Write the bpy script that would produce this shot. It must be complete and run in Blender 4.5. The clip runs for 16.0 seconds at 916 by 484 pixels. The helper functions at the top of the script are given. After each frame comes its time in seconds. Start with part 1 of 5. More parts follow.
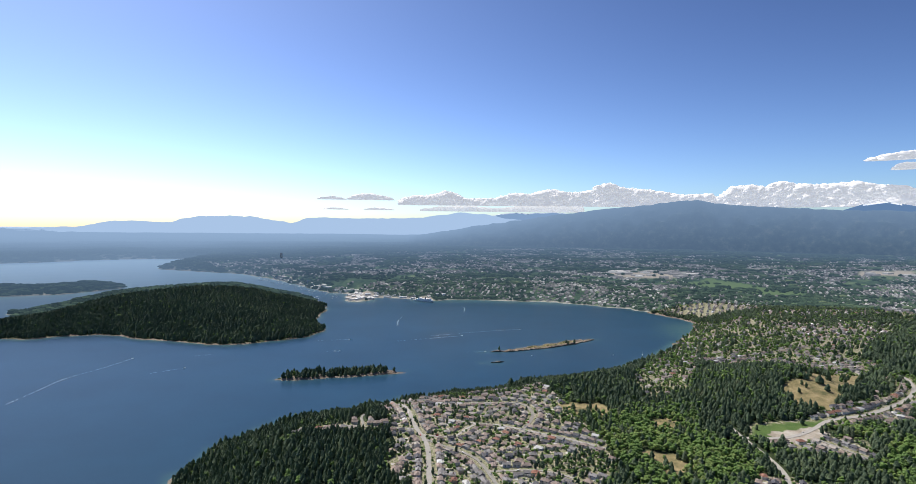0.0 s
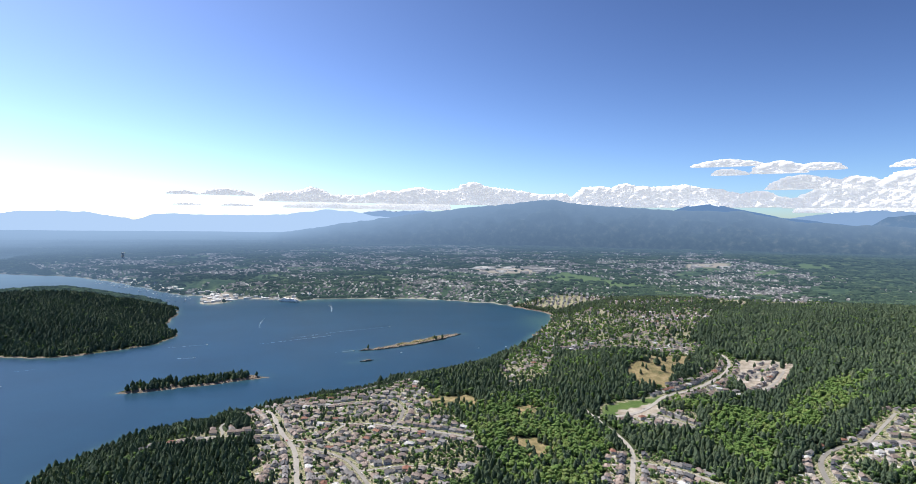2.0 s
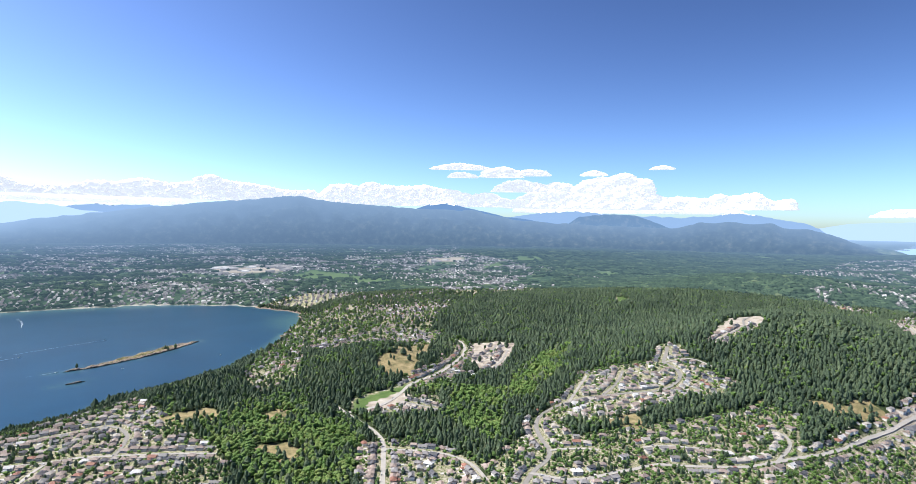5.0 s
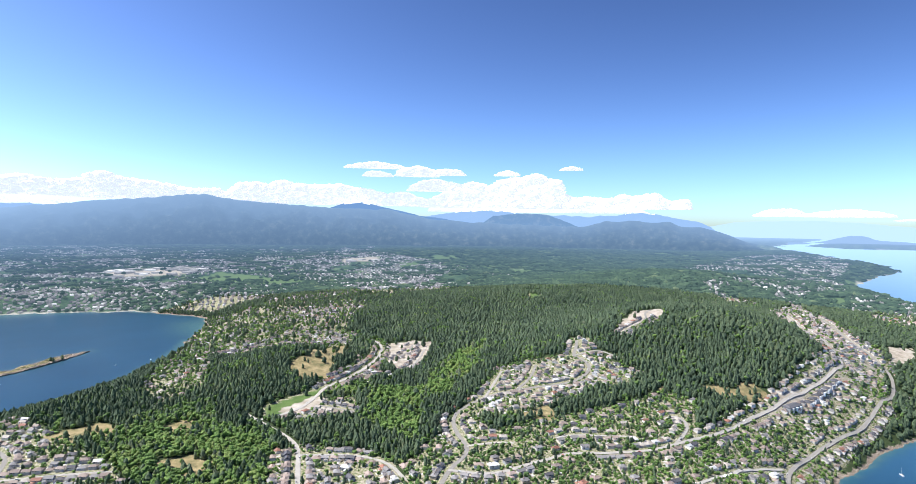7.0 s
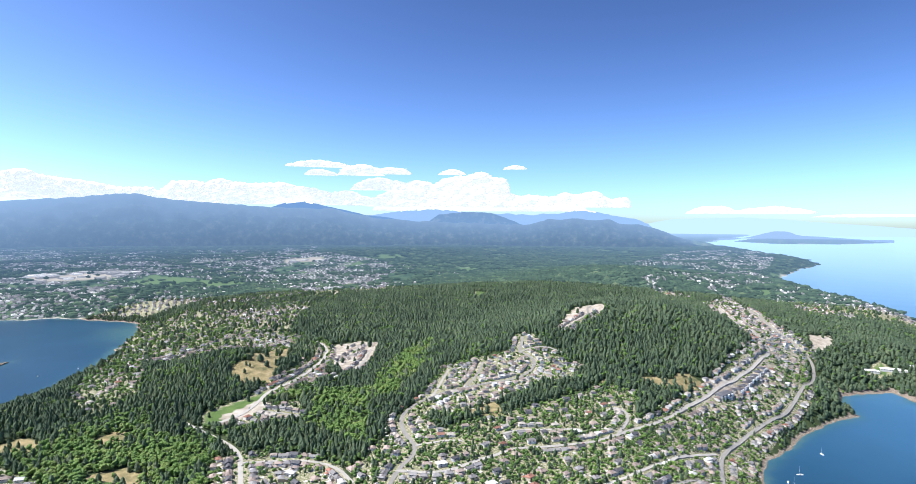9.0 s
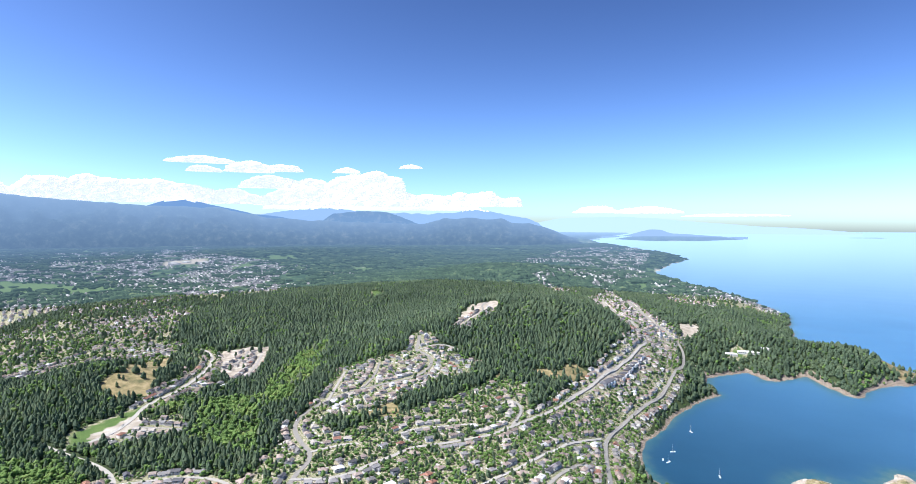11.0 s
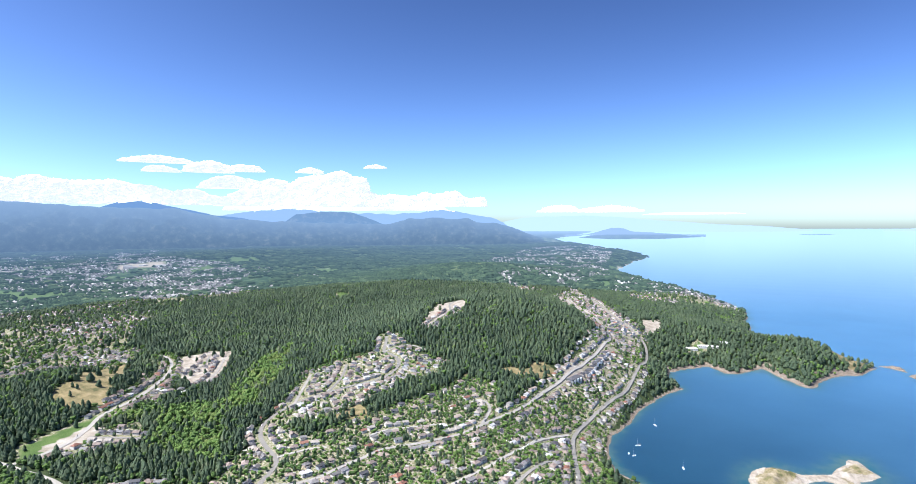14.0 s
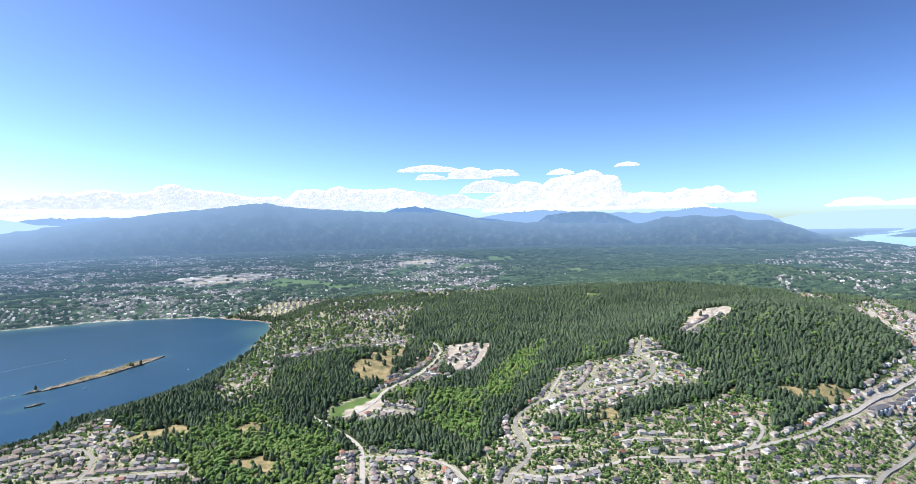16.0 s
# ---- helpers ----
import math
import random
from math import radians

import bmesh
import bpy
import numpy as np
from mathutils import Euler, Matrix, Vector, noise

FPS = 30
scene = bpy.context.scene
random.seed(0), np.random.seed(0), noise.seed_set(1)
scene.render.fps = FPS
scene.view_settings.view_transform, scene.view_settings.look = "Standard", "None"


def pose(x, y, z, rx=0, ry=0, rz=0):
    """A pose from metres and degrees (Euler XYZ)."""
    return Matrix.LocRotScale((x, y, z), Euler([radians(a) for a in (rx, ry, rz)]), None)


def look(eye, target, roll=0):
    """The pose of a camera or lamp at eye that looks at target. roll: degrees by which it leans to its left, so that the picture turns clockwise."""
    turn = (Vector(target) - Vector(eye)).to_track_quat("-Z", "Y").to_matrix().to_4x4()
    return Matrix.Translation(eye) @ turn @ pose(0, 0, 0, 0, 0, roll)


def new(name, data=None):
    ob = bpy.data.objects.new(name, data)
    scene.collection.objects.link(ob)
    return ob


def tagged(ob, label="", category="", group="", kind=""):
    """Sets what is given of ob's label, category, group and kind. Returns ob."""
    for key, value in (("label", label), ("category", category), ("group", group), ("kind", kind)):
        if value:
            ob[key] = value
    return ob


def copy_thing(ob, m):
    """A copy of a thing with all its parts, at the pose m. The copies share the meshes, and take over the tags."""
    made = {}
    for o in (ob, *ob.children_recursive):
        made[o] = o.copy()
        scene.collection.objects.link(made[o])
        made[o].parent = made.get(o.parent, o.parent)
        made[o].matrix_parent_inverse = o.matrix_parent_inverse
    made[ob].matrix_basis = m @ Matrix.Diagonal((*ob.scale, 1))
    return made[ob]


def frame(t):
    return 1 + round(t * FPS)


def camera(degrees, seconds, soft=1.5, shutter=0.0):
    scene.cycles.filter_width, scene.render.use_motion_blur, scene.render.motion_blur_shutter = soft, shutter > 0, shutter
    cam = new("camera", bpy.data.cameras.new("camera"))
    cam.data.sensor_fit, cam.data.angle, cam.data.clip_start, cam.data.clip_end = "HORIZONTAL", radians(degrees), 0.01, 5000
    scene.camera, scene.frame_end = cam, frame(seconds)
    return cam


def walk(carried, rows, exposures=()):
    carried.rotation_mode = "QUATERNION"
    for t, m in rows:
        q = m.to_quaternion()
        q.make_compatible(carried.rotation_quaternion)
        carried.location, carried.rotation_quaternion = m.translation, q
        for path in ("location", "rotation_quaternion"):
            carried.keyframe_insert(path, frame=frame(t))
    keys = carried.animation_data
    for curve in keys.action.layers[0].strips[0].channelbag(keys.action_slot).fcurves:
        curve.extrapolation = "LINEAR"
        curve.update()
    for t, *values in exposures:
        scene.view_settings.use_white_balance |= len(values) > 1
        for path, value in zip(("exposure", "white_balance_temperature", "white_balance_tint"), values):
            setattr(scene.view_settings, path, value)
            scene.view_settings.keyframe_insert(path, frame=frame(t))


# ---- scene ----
cam = camera(78.21, 16.0, soft=0.7)
PATH = [
    (0.0, pose(0.0, -0.0, 420.0, 88.47, -0.67, 0.00)),
    (0.5, pose(-0.9, -0.1, 419.8, 88.40, -0.57, -3.19)),
    (1.0, pose(-1.9, -0.2, 419.6, 88.35, -0.67, -6.55)),
    (1.5, pose(-2.8, -0.3, 419.5, 88.36, -0.76, -10.00)),
    (2.0, pose(-3.8, -0.2, 419.5, 88.39, -0.81, -13.40)),
    (2.5, pose(-4.7, 0.1, 419.6, 88.43, -0.78, -17.11)),
    (3.0, pose(-5.5, 0.5, 419.8, 88.44, -0.70, -21.05)),
    (3.5, pose(-6.2, 1.0, 420.0, 88.47, -0.70, -25.53)),
    (4.0, pose(-6.7, 1.4, 420.1, 88.50, -0.70, -29.85)),
    (4.5, pose(-7.1, 1.7, 420.2, 88.46, -0.86, -34.12)),
    (5.0, pose(-7.4, 1.9, 420.3, 88.47, -0.98, -38.65)),
    (7.5, pose(-8.4, 2.1, 420.7, 88.48, -0.66, -48.43)),
    (8.0, pose(-8.4, 2.2, 420.8, 88.44, -0.54, -49.91)),
    (10.5, pose(-8.2, 2.6, 421.4, 88.41, -0.16, -59.82)),
    (11.0, pose(-8.1, 2.9, 421.4, 88.38, -0.16, -63.26)),
    (11.5, pose(-8.1, 3.4, 421.4, 88.38, -0.14, -65.46)),
    (12.0, pose(-8.0, 4.1, 421.3, 88.38, -0.20, -69.60)),
    (12.5, pose(-8.0, 4.9, 421.3, 88.37, -0.14, -71.74)),
    (13.0, pose(-8.1, 5.7, 421.1, 88.37, -0.07, -72.82)),
    (13.5, pose(-8.0, 6.5, 420.9, 88.36, 0.07, -71.40)),
    (14.0, pose(-7.8, 7.1, 420.6, 88.37, 0.28, -66.81)),
    (14.5, pose(-7.5, 7.7, 420.4, 88.42, 0.52, -60.92)),
    (15.0, pose(-7.0, 8.3, 420.1, 88.48, 0.71, -54.40)),
    (15.5, pose(-6.5, 8.9, 419.9, 88.52, 0.83, -47.98)),
    (16.0, pose(-6.0, 9.6, 419.8, 88.65, 1.01, -41.76)),
]
EXPOSURES = [(0.0, 0.04, 6750, 10), (2.0, 0.28, 6700, 10), (3.5, 0.48, 6650, 10), (5.0, 0.64, 6550, 10), (8.0, 0.76, 6350, 10),
             (12.5, 0.80, 6220, 11), (14.5, 0.80, 6240, 11), (16.0, 0.72, 6400, 10)]
walk(cam, PATH, EXPOSURES)

# ---- world and sun ----
SUN_AZ, SUN_UP = -43.0, 55.0     # degrees to the right of +y, degrees up
world = bpy.data.worlds.new("summer_sky")
scene.world = world
world.use_nodes = True
wn, wl = world.node_tree.nodes, world.node_tree.links
wn.clear()
sky = wn.new("ShaderNodeTexSky")
sky.sky_type = "NISHITA"
sky.sun_disc = False
sky.sun_elevation, sky.sun_rotation = radians(SUN_UP), radians(SUN_AZ)
sky.altitude, sky.air_density, sky.dust_density, sky.ozone_density = 2950, 1.0, 10.0, 2.2
back = wn.new("ShaderNodeBackground")
back.inputs["Strength"].default_value = 0.85
wout = wn.new("ShaderNodeOutputWorld")
vivid = wn.new("ShaderNodeHueSaturation")
vivid.inputs["Saturation"].default_value = 0.92
# the horizon of a high viewpoint lies a little below the level
turned = wn.new("ShaderNodeTexCoord")
dip = wn.new("ShaderNodeVectorMath")
dip.operation = "ADD"
dip.inputs[1].default_value = (0.0, 0.0, 0.0075)
wl.new(turned.outputs["Generated"], dip.inputs[0])
wl.new(dip.outputs[0], sky.inputs["Vector"])
wl.new(sky.outputs[0], vivid.inputs["Color"])
balance = wn.new("ShaderNodeMix")
balance.data_type, balance.blend_type = "RGBA", "MULTIPLY"
balance.inputs["Factor"].default_value, balance.inputs["B"].default_value = 1.0, (0.184, 0.183, 0.180, 1)
wl.new(vivid.outputs[0], balance.inputs["A"])
depth = wn.new("ShaderNodeGamma")
depth.inputs["Gamma"].default_value = 1.85
wl.new(balance.outputs["Result"], depth.inputs["Color"])
wl.new(depth.outputs[0], back.inputs["Color"])
wl.new(back.outputs[0], wout.inputs["Surface"])
sun_data = bpy.data.lights.new("sun", "SUN")
sun_data.energy, sun_data.angle, sun_data.color = 5.0, radians(0.5), (1.0, 0.96, 0.89)
sun = new("sun", sun_data)
sun_way = Vector((math.sin(radians(SUN_AZ)) * math.cos(radians(SUN_UP)), math.cos(radians(SUN_AZ)) * math.cos(radians(SUN_UP)),
                  math.sin(radians(SUN_UP))))
sun.matrix_world = look(sun_way * 900, (0, 0, 0))


# ---- materials ----
def nodes_of(name):
    m = bpy.data.materials.new(name)
    m.use_nodes = True
    n, l = m.node_tree.nodes, m.node_tree.links
    return m, n, l, n["Principled BSDF"]


def noise_node(n, l, scale, detail=4.0, rough=0.55, coord=None):
    if coord is None:
        coord = n.new("ShaderNodeNewGeometry").outputs["Position"]
    t = n.new("ShaderNodeTexNoise")
    t.inputs["Scale"].default_value, t.inputs["Detail"].default_value, t.inputs["Roughness"].default_value = scale, detail, rough
    l.new(coord, t.inputs["Vector"])
    return t.outputs["Fac"]


def ramp(n, l, fac, stops, mode="LINEAR"):
    r = n.new("ShaderNodeValToRGB")
    r.color_ramp.interpolation = mode
    e = r.color_ramp.elements
    while len(e) < len(stops):
        e.new(0.5)
    for k, (at, c) in zip(e, stops):
        k.position, k.color = at, (*c, 1)
    l.new(fac, r.inputs["Fac"])
    return r.outputs["Color"]


def mixed(n, l, fac, a, b, mode="MIX"):
    m = n.new("ShaderNodeMix")
    m.data_type, m.blend_type = "RGBA", mode
    for socket, value in ((m.inputs["Factor"], fac), (m.inputs["A"], a), (m.inputs["B"], b)):
        if isinstance(value, (int, float)):
            socket.default_value = value
        elif isinstance(value, tuple):
            socket.default_value = (*value, 1)
        else:
            l.new(value, socket)
    return m.outputs["Result"]


def calc(n, l, op, a, b, clamp=False):
    m = n.new("ShaderNodeMath")
    m.operation, m.use_clamp = op, clamp
    for socket, value in zip(m.inputs, (a, b)):
        if isinstance(value, (int, float)):
            socket.default_value = value
        else:
            l.new(value, socket)
    return m.outputs[0]


def bumped(n, l, bsdf, height, strength, distance):
    b = n.new("ShaderNodeBump")
    b.inputs["Strength"].default_value, b.inputs["Distance"].default_value = strength, distance
    l.new(height, b.inputs["Height"])
    l.new(b.outputs[0], bsdf.inputs["Normal"])


def plain(name, stops, scale=0.6, rough=0.8, bump=0.0, metal=0.0, vary="object"):
    """A mottled surface: noise between two colours, and each piece a little lighter or darker."""
    m, n, l, b = nodes_of(name)
    base = mixed(n, l, noise_node(n, l, scale), stops[0], stops[1])
    if vary == "object":
        r = n.new("ShaderNodeObjectInfo").outputs["Random"]
    else:
        a = n.new("ShaderNodeAttribute")
        a.attribute_name = "tint"
        r = a.outputs["Fac"]
    shade = ramp(n, l, r, [(0, (0.72, 0.72, 0.72)), (1, (1.25, 1.25, 1.25))])
    l.new(mixed(n, l, 1.0, base, shade, "MULTIPLY"), b.inputs["Base Color"])
    b.inputs["Roughness"].default_value, b.inputs["Metallic"].default_value = rough, metal
    if bump:
        bumped(n, l, b, noise_node(n, l, scale * 6), bump, 0.2)
    return m


def leafy(name, stops, vary="object", grain=0.9):
    """Foliage: tinted tree by tree, with needles or leaves as fine noise."""
    m, n, l, b = nodes_of(name)
    if vary == "object":
        r = n.new("ShaderNodeObjectInfo").outputs["Random"]
    else:
        a = n.new("ShaderNodeAttribute")
        a.attribute_name = "tint"
        r = a.outputs["Fac"]
    base = ramp(n, l, r, stops)
    fine = ramp(n, l, noise_node(n, l, grain, 3), [(0.3, (0.55, 0.55, 0.55)), (0.7, (1.4, 1.4, 1.3))])
    l.new(mixed(n, l, 1.0, base, fine, "MULTIPLY"), b.inputs["Base Color"])
    b.inputs["Roughness"].default_value = 0.75
    b.inputs["Specular IOR Level"].default_value = 0.25
    bumped(n, l, b, noise_node(n, l, grain * 1.3, 2), 0.6, 0.8)
    # light comes through the leaves as well
    thin = n.new("ShaderNodeBsdfTranslucent")
    l.new(mixed(n, l, 1.0, base, (1.25, 1.3, 0.8), "MULTIPLY"), thin.inputs["Color"])
    both = n.new("ShaderNodeMixShader")
    both.inputs[0].default_value = 0.3
    l.new(b.outputs[0], both.inputs[1])
    l.new(thin.outputs[0], both.inputs[2])
    l.new(both.outputs[0], n["Material Output"].inputs["Surface"])
    return m


CONIFER = [(0.0, (0.066, 0.102, 0.066)), (0.5, (0.098, 0.144, 0.086)), (0.85, (0.130, 0.178, 0.102)), (1.0, (0.158, 0.192, 0.116))]
BROAD = [(0.0, (0.076, 0.135, 0.046)), (0.45, (0.120, 0.205, 0.060)), (0.8, (0.165, 0.268, 0.074)), (1.0, (0.21, 0.28, 0.09))]
conifer_mat, conifer_stuff_mat = leafy("conifer_needles", CONIFER), leafy("conifer_wood", CONIFER, "tint")
broad_mat, broad_stuff_mat = leafy("broad_leaves", BROAD), leafy("broadleaf_wood", BROAD, "tint")
bark_mat = plain("bark", ((0.09, 0.06, 0.04), (0.16, 0.11, 0.08)), 2.0, 0.9)
roof_taupe = plain("taupe_shingles", ((0.22, 0.172, 0.15), (0.32, 0.26, 0.225)), 0.9, 0.85, 0.3)
roof_grey = plain("grey_shingles", ((0.16, 0.155, 0.155), (0.25, 0.24, 0.235)), 0.9, 0.85, 0.3)
roof_dark = plain("charcoal_shingles", ((0.055, 0.058, 0.065), (0.10, 0.10, 0.11)), 0.9, 0.8, 0.3)
roof_red = plain("terracotta_shingles", ((0.20, 0.09, 0.06), (0.29, 0.14, 0.10)), 0.9, 0.85, 0.3)
roof_white = plain("pale_membrane_roof", ((0.50, 0.50, 0.49), (0.66, 0.66, 0.64)), 0.3, 0.7)
wall_white = plain("white_siding", ((0.54, 0.53, 0.50), (0.70, 0.69, 0.66)), 0.5, 0.7)
wall_beige = plain("beige_stucco", ((0.42, 0.35, 0.27), (0.54, 0.47, 0.37)), 0.5, 0.85)
wall_grey = plain("grey_siding", ((0.27, 0.29, 0.31), (0.38, 0.40, 0.41)), 0.5, 0.75)
trim_mat = plain("white_trim", ((0.68, 0.68, 0.66), (0.78, 0.78, 0.77)), 0.5, 0.5)
glass_mat = plain("window_glass", ((0.02, 0.03, 0.04), (0.04, 0.05, 0.06)), 0.5, 0.08)
brick_mat = plain("chimney_masonry", ((0.24, 0.15, 0.11), (0.33, 0.22, 0.17)), 1.5, 0.9)
asphalt_mat = plain("worn_asphalt", ((0.23, 0.22, 0.20), (0.33, 0.315, 0.29)), 0.08, 0.9)
drive_mat = plain("concrete_drive", ((0.30, 0.29, 0.27), (0.42, 0.41, 0.38)), 0.2, 0.9)
roofs_stuff_mat, n_, l_, b_ = nodes_of("mixed_shingles")
a_ = n_.new("ShaderNodeAttribute")
a_.attribute_name = "tint"
l_.new(ramp(n_, l_, a_.outputs["Fac"], [(0.0, (0.075, 0.075, 0.085)), (0.15, (0.21, 0.168, 0.145)), (0.4, (0.28, 0.228, 0.195)),
       (0.6, (0.20, 0.195, 0.19)), (0.78, (0.33, 0.30, 0.265)), (0.9, (0.24, 0.12, 0.085)), (0.95, (0.48, 0.48, 0.47))], "CONSTANT"),
       b_.inputs["Base Color"])
b_.inputs["Roughness"].default_value = 0.85
walls_stuff_mat = plain("mixed_siding", ((0.43, 0.40, 0.36), (0.66, 0.64, 0.60)), 0.02, 0.8, vary="tint")

# land: masks name what grows or lies there, noise breaks them up
land_mat, n, l, b = nodes_of("land_surface")
zone = n.new("ShaderNodeAttribute")
zone.attribute_name = "zone"
split = n.new("ShaderNodeSeparateColor")
l.new(zone.outputs["Color"], split.inputs[0])
lawn_f, dry_f, dirt_f, shore_f = split.outputs[0], split.outputs[1], split.outputs[2], zone.outputs["Alpha"]
rough_n = noise_node(n, l, 0.05, 6, 0.65)
fine_n = noise_node(n, l, 0.35, 5, 0.6)
forest_c = ramp(n, l, fine_n, [(0.3, (0.020, 0.034, 0.014)), (0.55, (0.038, 0.058, 0.022)), (0.75, (0.075, 0.085, 0.035))])
lawn_c = ramp(n, l, fine_n, [(0.25, (0.05, 0.085, 0.028)), (0.4, (0.10, 0.14, 0.05)), (0.5, (0.22, 0.205, 0.125)), (0.62, (0.38, 0.35, 0.29))])
dry_c = ramp(n, l, rough_n, [(0.32, (0.09, 0.10, 0.045)), (0.46, (0.20, 0.17, 0.085)), (0.6, (0.29, 0.235, 0.125)), (0.75, (0.35, 0.29, 0.18))])
dirt_c = ramp(n, l, rough_n, [(0.3, (0.20, 0.172, 0.135)), (0.48, (0.32, 0.283, 0.23)), (0.7, (0.46, 0.43, 0.38))])
shore_c = ramp(n, l, fine_n, [(0.3, (0.075, 0.060, 0.048)), (0.5, (0.19, 0.155, 0.12)), (0.7, (0.38, 0.34, 0.29))])


def edge(fac, wobble):
    return calc(n, l, "MULTIPLY", calc(n, l, "SUBTRACT", calc(n, l, "ADD", fac, calc(n, l, "MULTIPLY", wobble, 0.5)), 0.6), 5.0, True)


c_ = mixed(n, l, edge(lawn_f, fine_n), forest_c, lawn_c)
turf = calc(n, l, "MULTIPLY", calc(n, l, "SUBTRACT", lawn_f, 0.75), 4.0, True)
c_ = mixed(n, l, turf, c_, ramp(n, l, rough_n, [(0.3, (0.055, 0.105, 0.028)), (0.7, (0.11, 0.165, 0.05))]))
c_ = mixed(n, l, edge(dry_f, rough_n), c_, dry_c)
c_ = mixed(n, l, edge(dirt_f, rough_n), c_, dirt_c)
c_ = mixed(n, l, edge(shore_f, fine_n), c_, shore_c)
l.new(c_, b.inputs["Base Color"])
b.inputs["Roughness"].default_value = 0.92
b.inputs["Specular IOR Level"].default_value = 0.2
bumped(n, l, b, fine_n, 0.7, 1.5)


def hazed_mat(name, stops, scale, haze_glow=(0.10, 0.20, 0.36), vary=None, lit=0.35, veil=None, start=0.10, zoned=False):
    """The backdrop of distance: woods, fields and roofs, with kilometres of haze painted in as a glow of their own.
    lit: how much of their own colour glows in place of sunlight.
    veil: one share of haze for all, or none: the share grows with the mesh's own reach."""
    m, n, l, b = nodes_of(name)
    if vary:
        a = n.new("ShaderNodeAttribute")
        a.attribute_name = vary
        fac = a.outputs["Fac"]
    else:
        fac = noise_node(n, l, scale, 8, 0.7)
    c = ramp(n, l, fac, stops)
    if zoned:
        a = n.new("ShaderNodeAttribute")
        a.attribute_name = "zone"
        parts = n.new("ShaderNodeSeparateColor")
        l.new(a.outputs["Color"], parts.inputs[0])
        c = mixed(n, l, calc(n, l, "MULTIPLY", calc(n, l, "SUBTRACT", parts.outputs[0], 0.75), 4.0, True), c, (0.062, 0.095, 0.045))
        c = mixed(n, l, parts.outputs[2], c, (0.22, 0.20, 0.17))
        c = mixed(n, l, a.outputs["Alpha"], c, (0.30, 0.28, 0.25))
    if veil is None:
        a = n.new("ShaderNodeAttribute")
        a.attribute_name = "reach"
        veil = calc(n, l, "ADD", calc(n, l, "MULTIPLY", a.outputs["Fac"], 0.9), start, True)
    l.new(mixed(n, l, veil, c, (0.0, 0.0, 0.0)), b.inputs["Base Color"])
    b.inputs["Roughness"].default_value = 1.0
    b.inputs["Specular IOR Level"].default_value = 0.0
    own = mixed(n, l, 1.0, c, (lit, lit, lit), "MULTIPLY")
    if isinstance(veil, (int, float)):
        light = haze_glow
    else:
        # the painted haze turns paler the farther off it lies
        light = mixed(n, l, calc(n, l, "POWER", a.outputs["Fac"], 2.4), haze_glow, (0.27, 0.41, 0.63))
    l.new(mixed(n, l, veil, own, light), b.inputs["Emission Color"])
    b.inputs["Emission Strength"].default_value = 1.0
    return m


# colour of the haze glow painted on far woods, walls and lowland
HAZE_GLOW = (0.098, 0.176, 0.312)
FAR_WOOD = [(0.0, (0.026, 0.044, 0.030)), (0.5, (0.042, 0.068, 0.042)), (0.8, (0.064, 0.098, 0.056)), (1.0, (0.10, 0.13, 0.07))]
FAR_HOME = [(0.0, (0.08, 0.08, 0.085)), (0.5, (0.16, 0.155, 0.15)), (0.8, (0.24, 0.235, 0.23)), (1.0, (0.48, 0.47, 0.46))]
far_wood_mat = hazed_mat("far_trees", FAR_WOOD, 1, HAZE_GLOW, "tint", 0.4)
far_home_mat = hazed_mat("far_walls", FAR_HOME, 1, HAZE_GLOW, "tint", 0.7)
far_land_mat = hazed_mat("distant_lowland", [(0.38, (0.018, 0.034, 0.024)), (0.52, (0.035, 0.058, 0.036)), (0.62, (0.07, 0.10, 0.055)), (0.74, (0.15, 0.16, 0.12))],
                            0.012, HAZE_GLOW, None, 0.9, zoned=True)
mountain_mat = hazed_mat("near_mountain", [(0.38, (0.010, 0.020, 0.020)), (0.5, (0.024, 0.040, 0.034)), (0.58, (0.05, 0.066, 0.052)), (0.7, (0.12, 0.125, 0.10))],
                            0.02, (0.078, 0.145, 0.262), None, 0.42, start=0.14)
range_mat = hazed_mat("blue_range", [(0.35, (0.02, 0.03, 0.035)), (0.7, (0.05, 0.06, 0.06))], 0.01, (0.15, 0.28, 0.53), None, 0.4, 0.75)
islet_hill_mat = hazed_mat("far_island", [(0.35, (0.02, 0.03, 0.035)), (0.7, (0.05, 0.06, 0.06))], 0.01, (0.25, 0.38, 0.60), None, 0.4, 0.92)
haze_range_mat = hazed_mat("pale_range", [(0.35, (0.03, 0.04, 0.05)), (0.7, (0.05, 0.06, 0.07))], 0.01, (0.40, 0.57, 0.84), None, 0.4, 0.95)
mid_range_mat = hazed_mat("hazy_blue_range", [(0.35, (0.03, 0.04, 0.05)), (0.7, (0.06, 0.07, 0.08))], 0.01, (0.25, 0.40, 0.66), None, 0.4, 0.85)
mid_hill_mat = hazed_mat("hazy_hill", [(0.40, (0.02, 0.034, 0.032)), (0.52, (0.04, 0.058, 0.05)), (0.62, (0.22, 0.20, 0.15))], 0.02, (0.140, 0.245, 0.42), None, 0.6, 0.86)
snow_mat = hazed_mat("snow_range", [(0.40, (0.08, 0.11, 0.15)), (0.50, (0.80, 0.82, 0.85))], 0.03, (0.30, 0.45, 0.70), None, 0.8, 0.45)
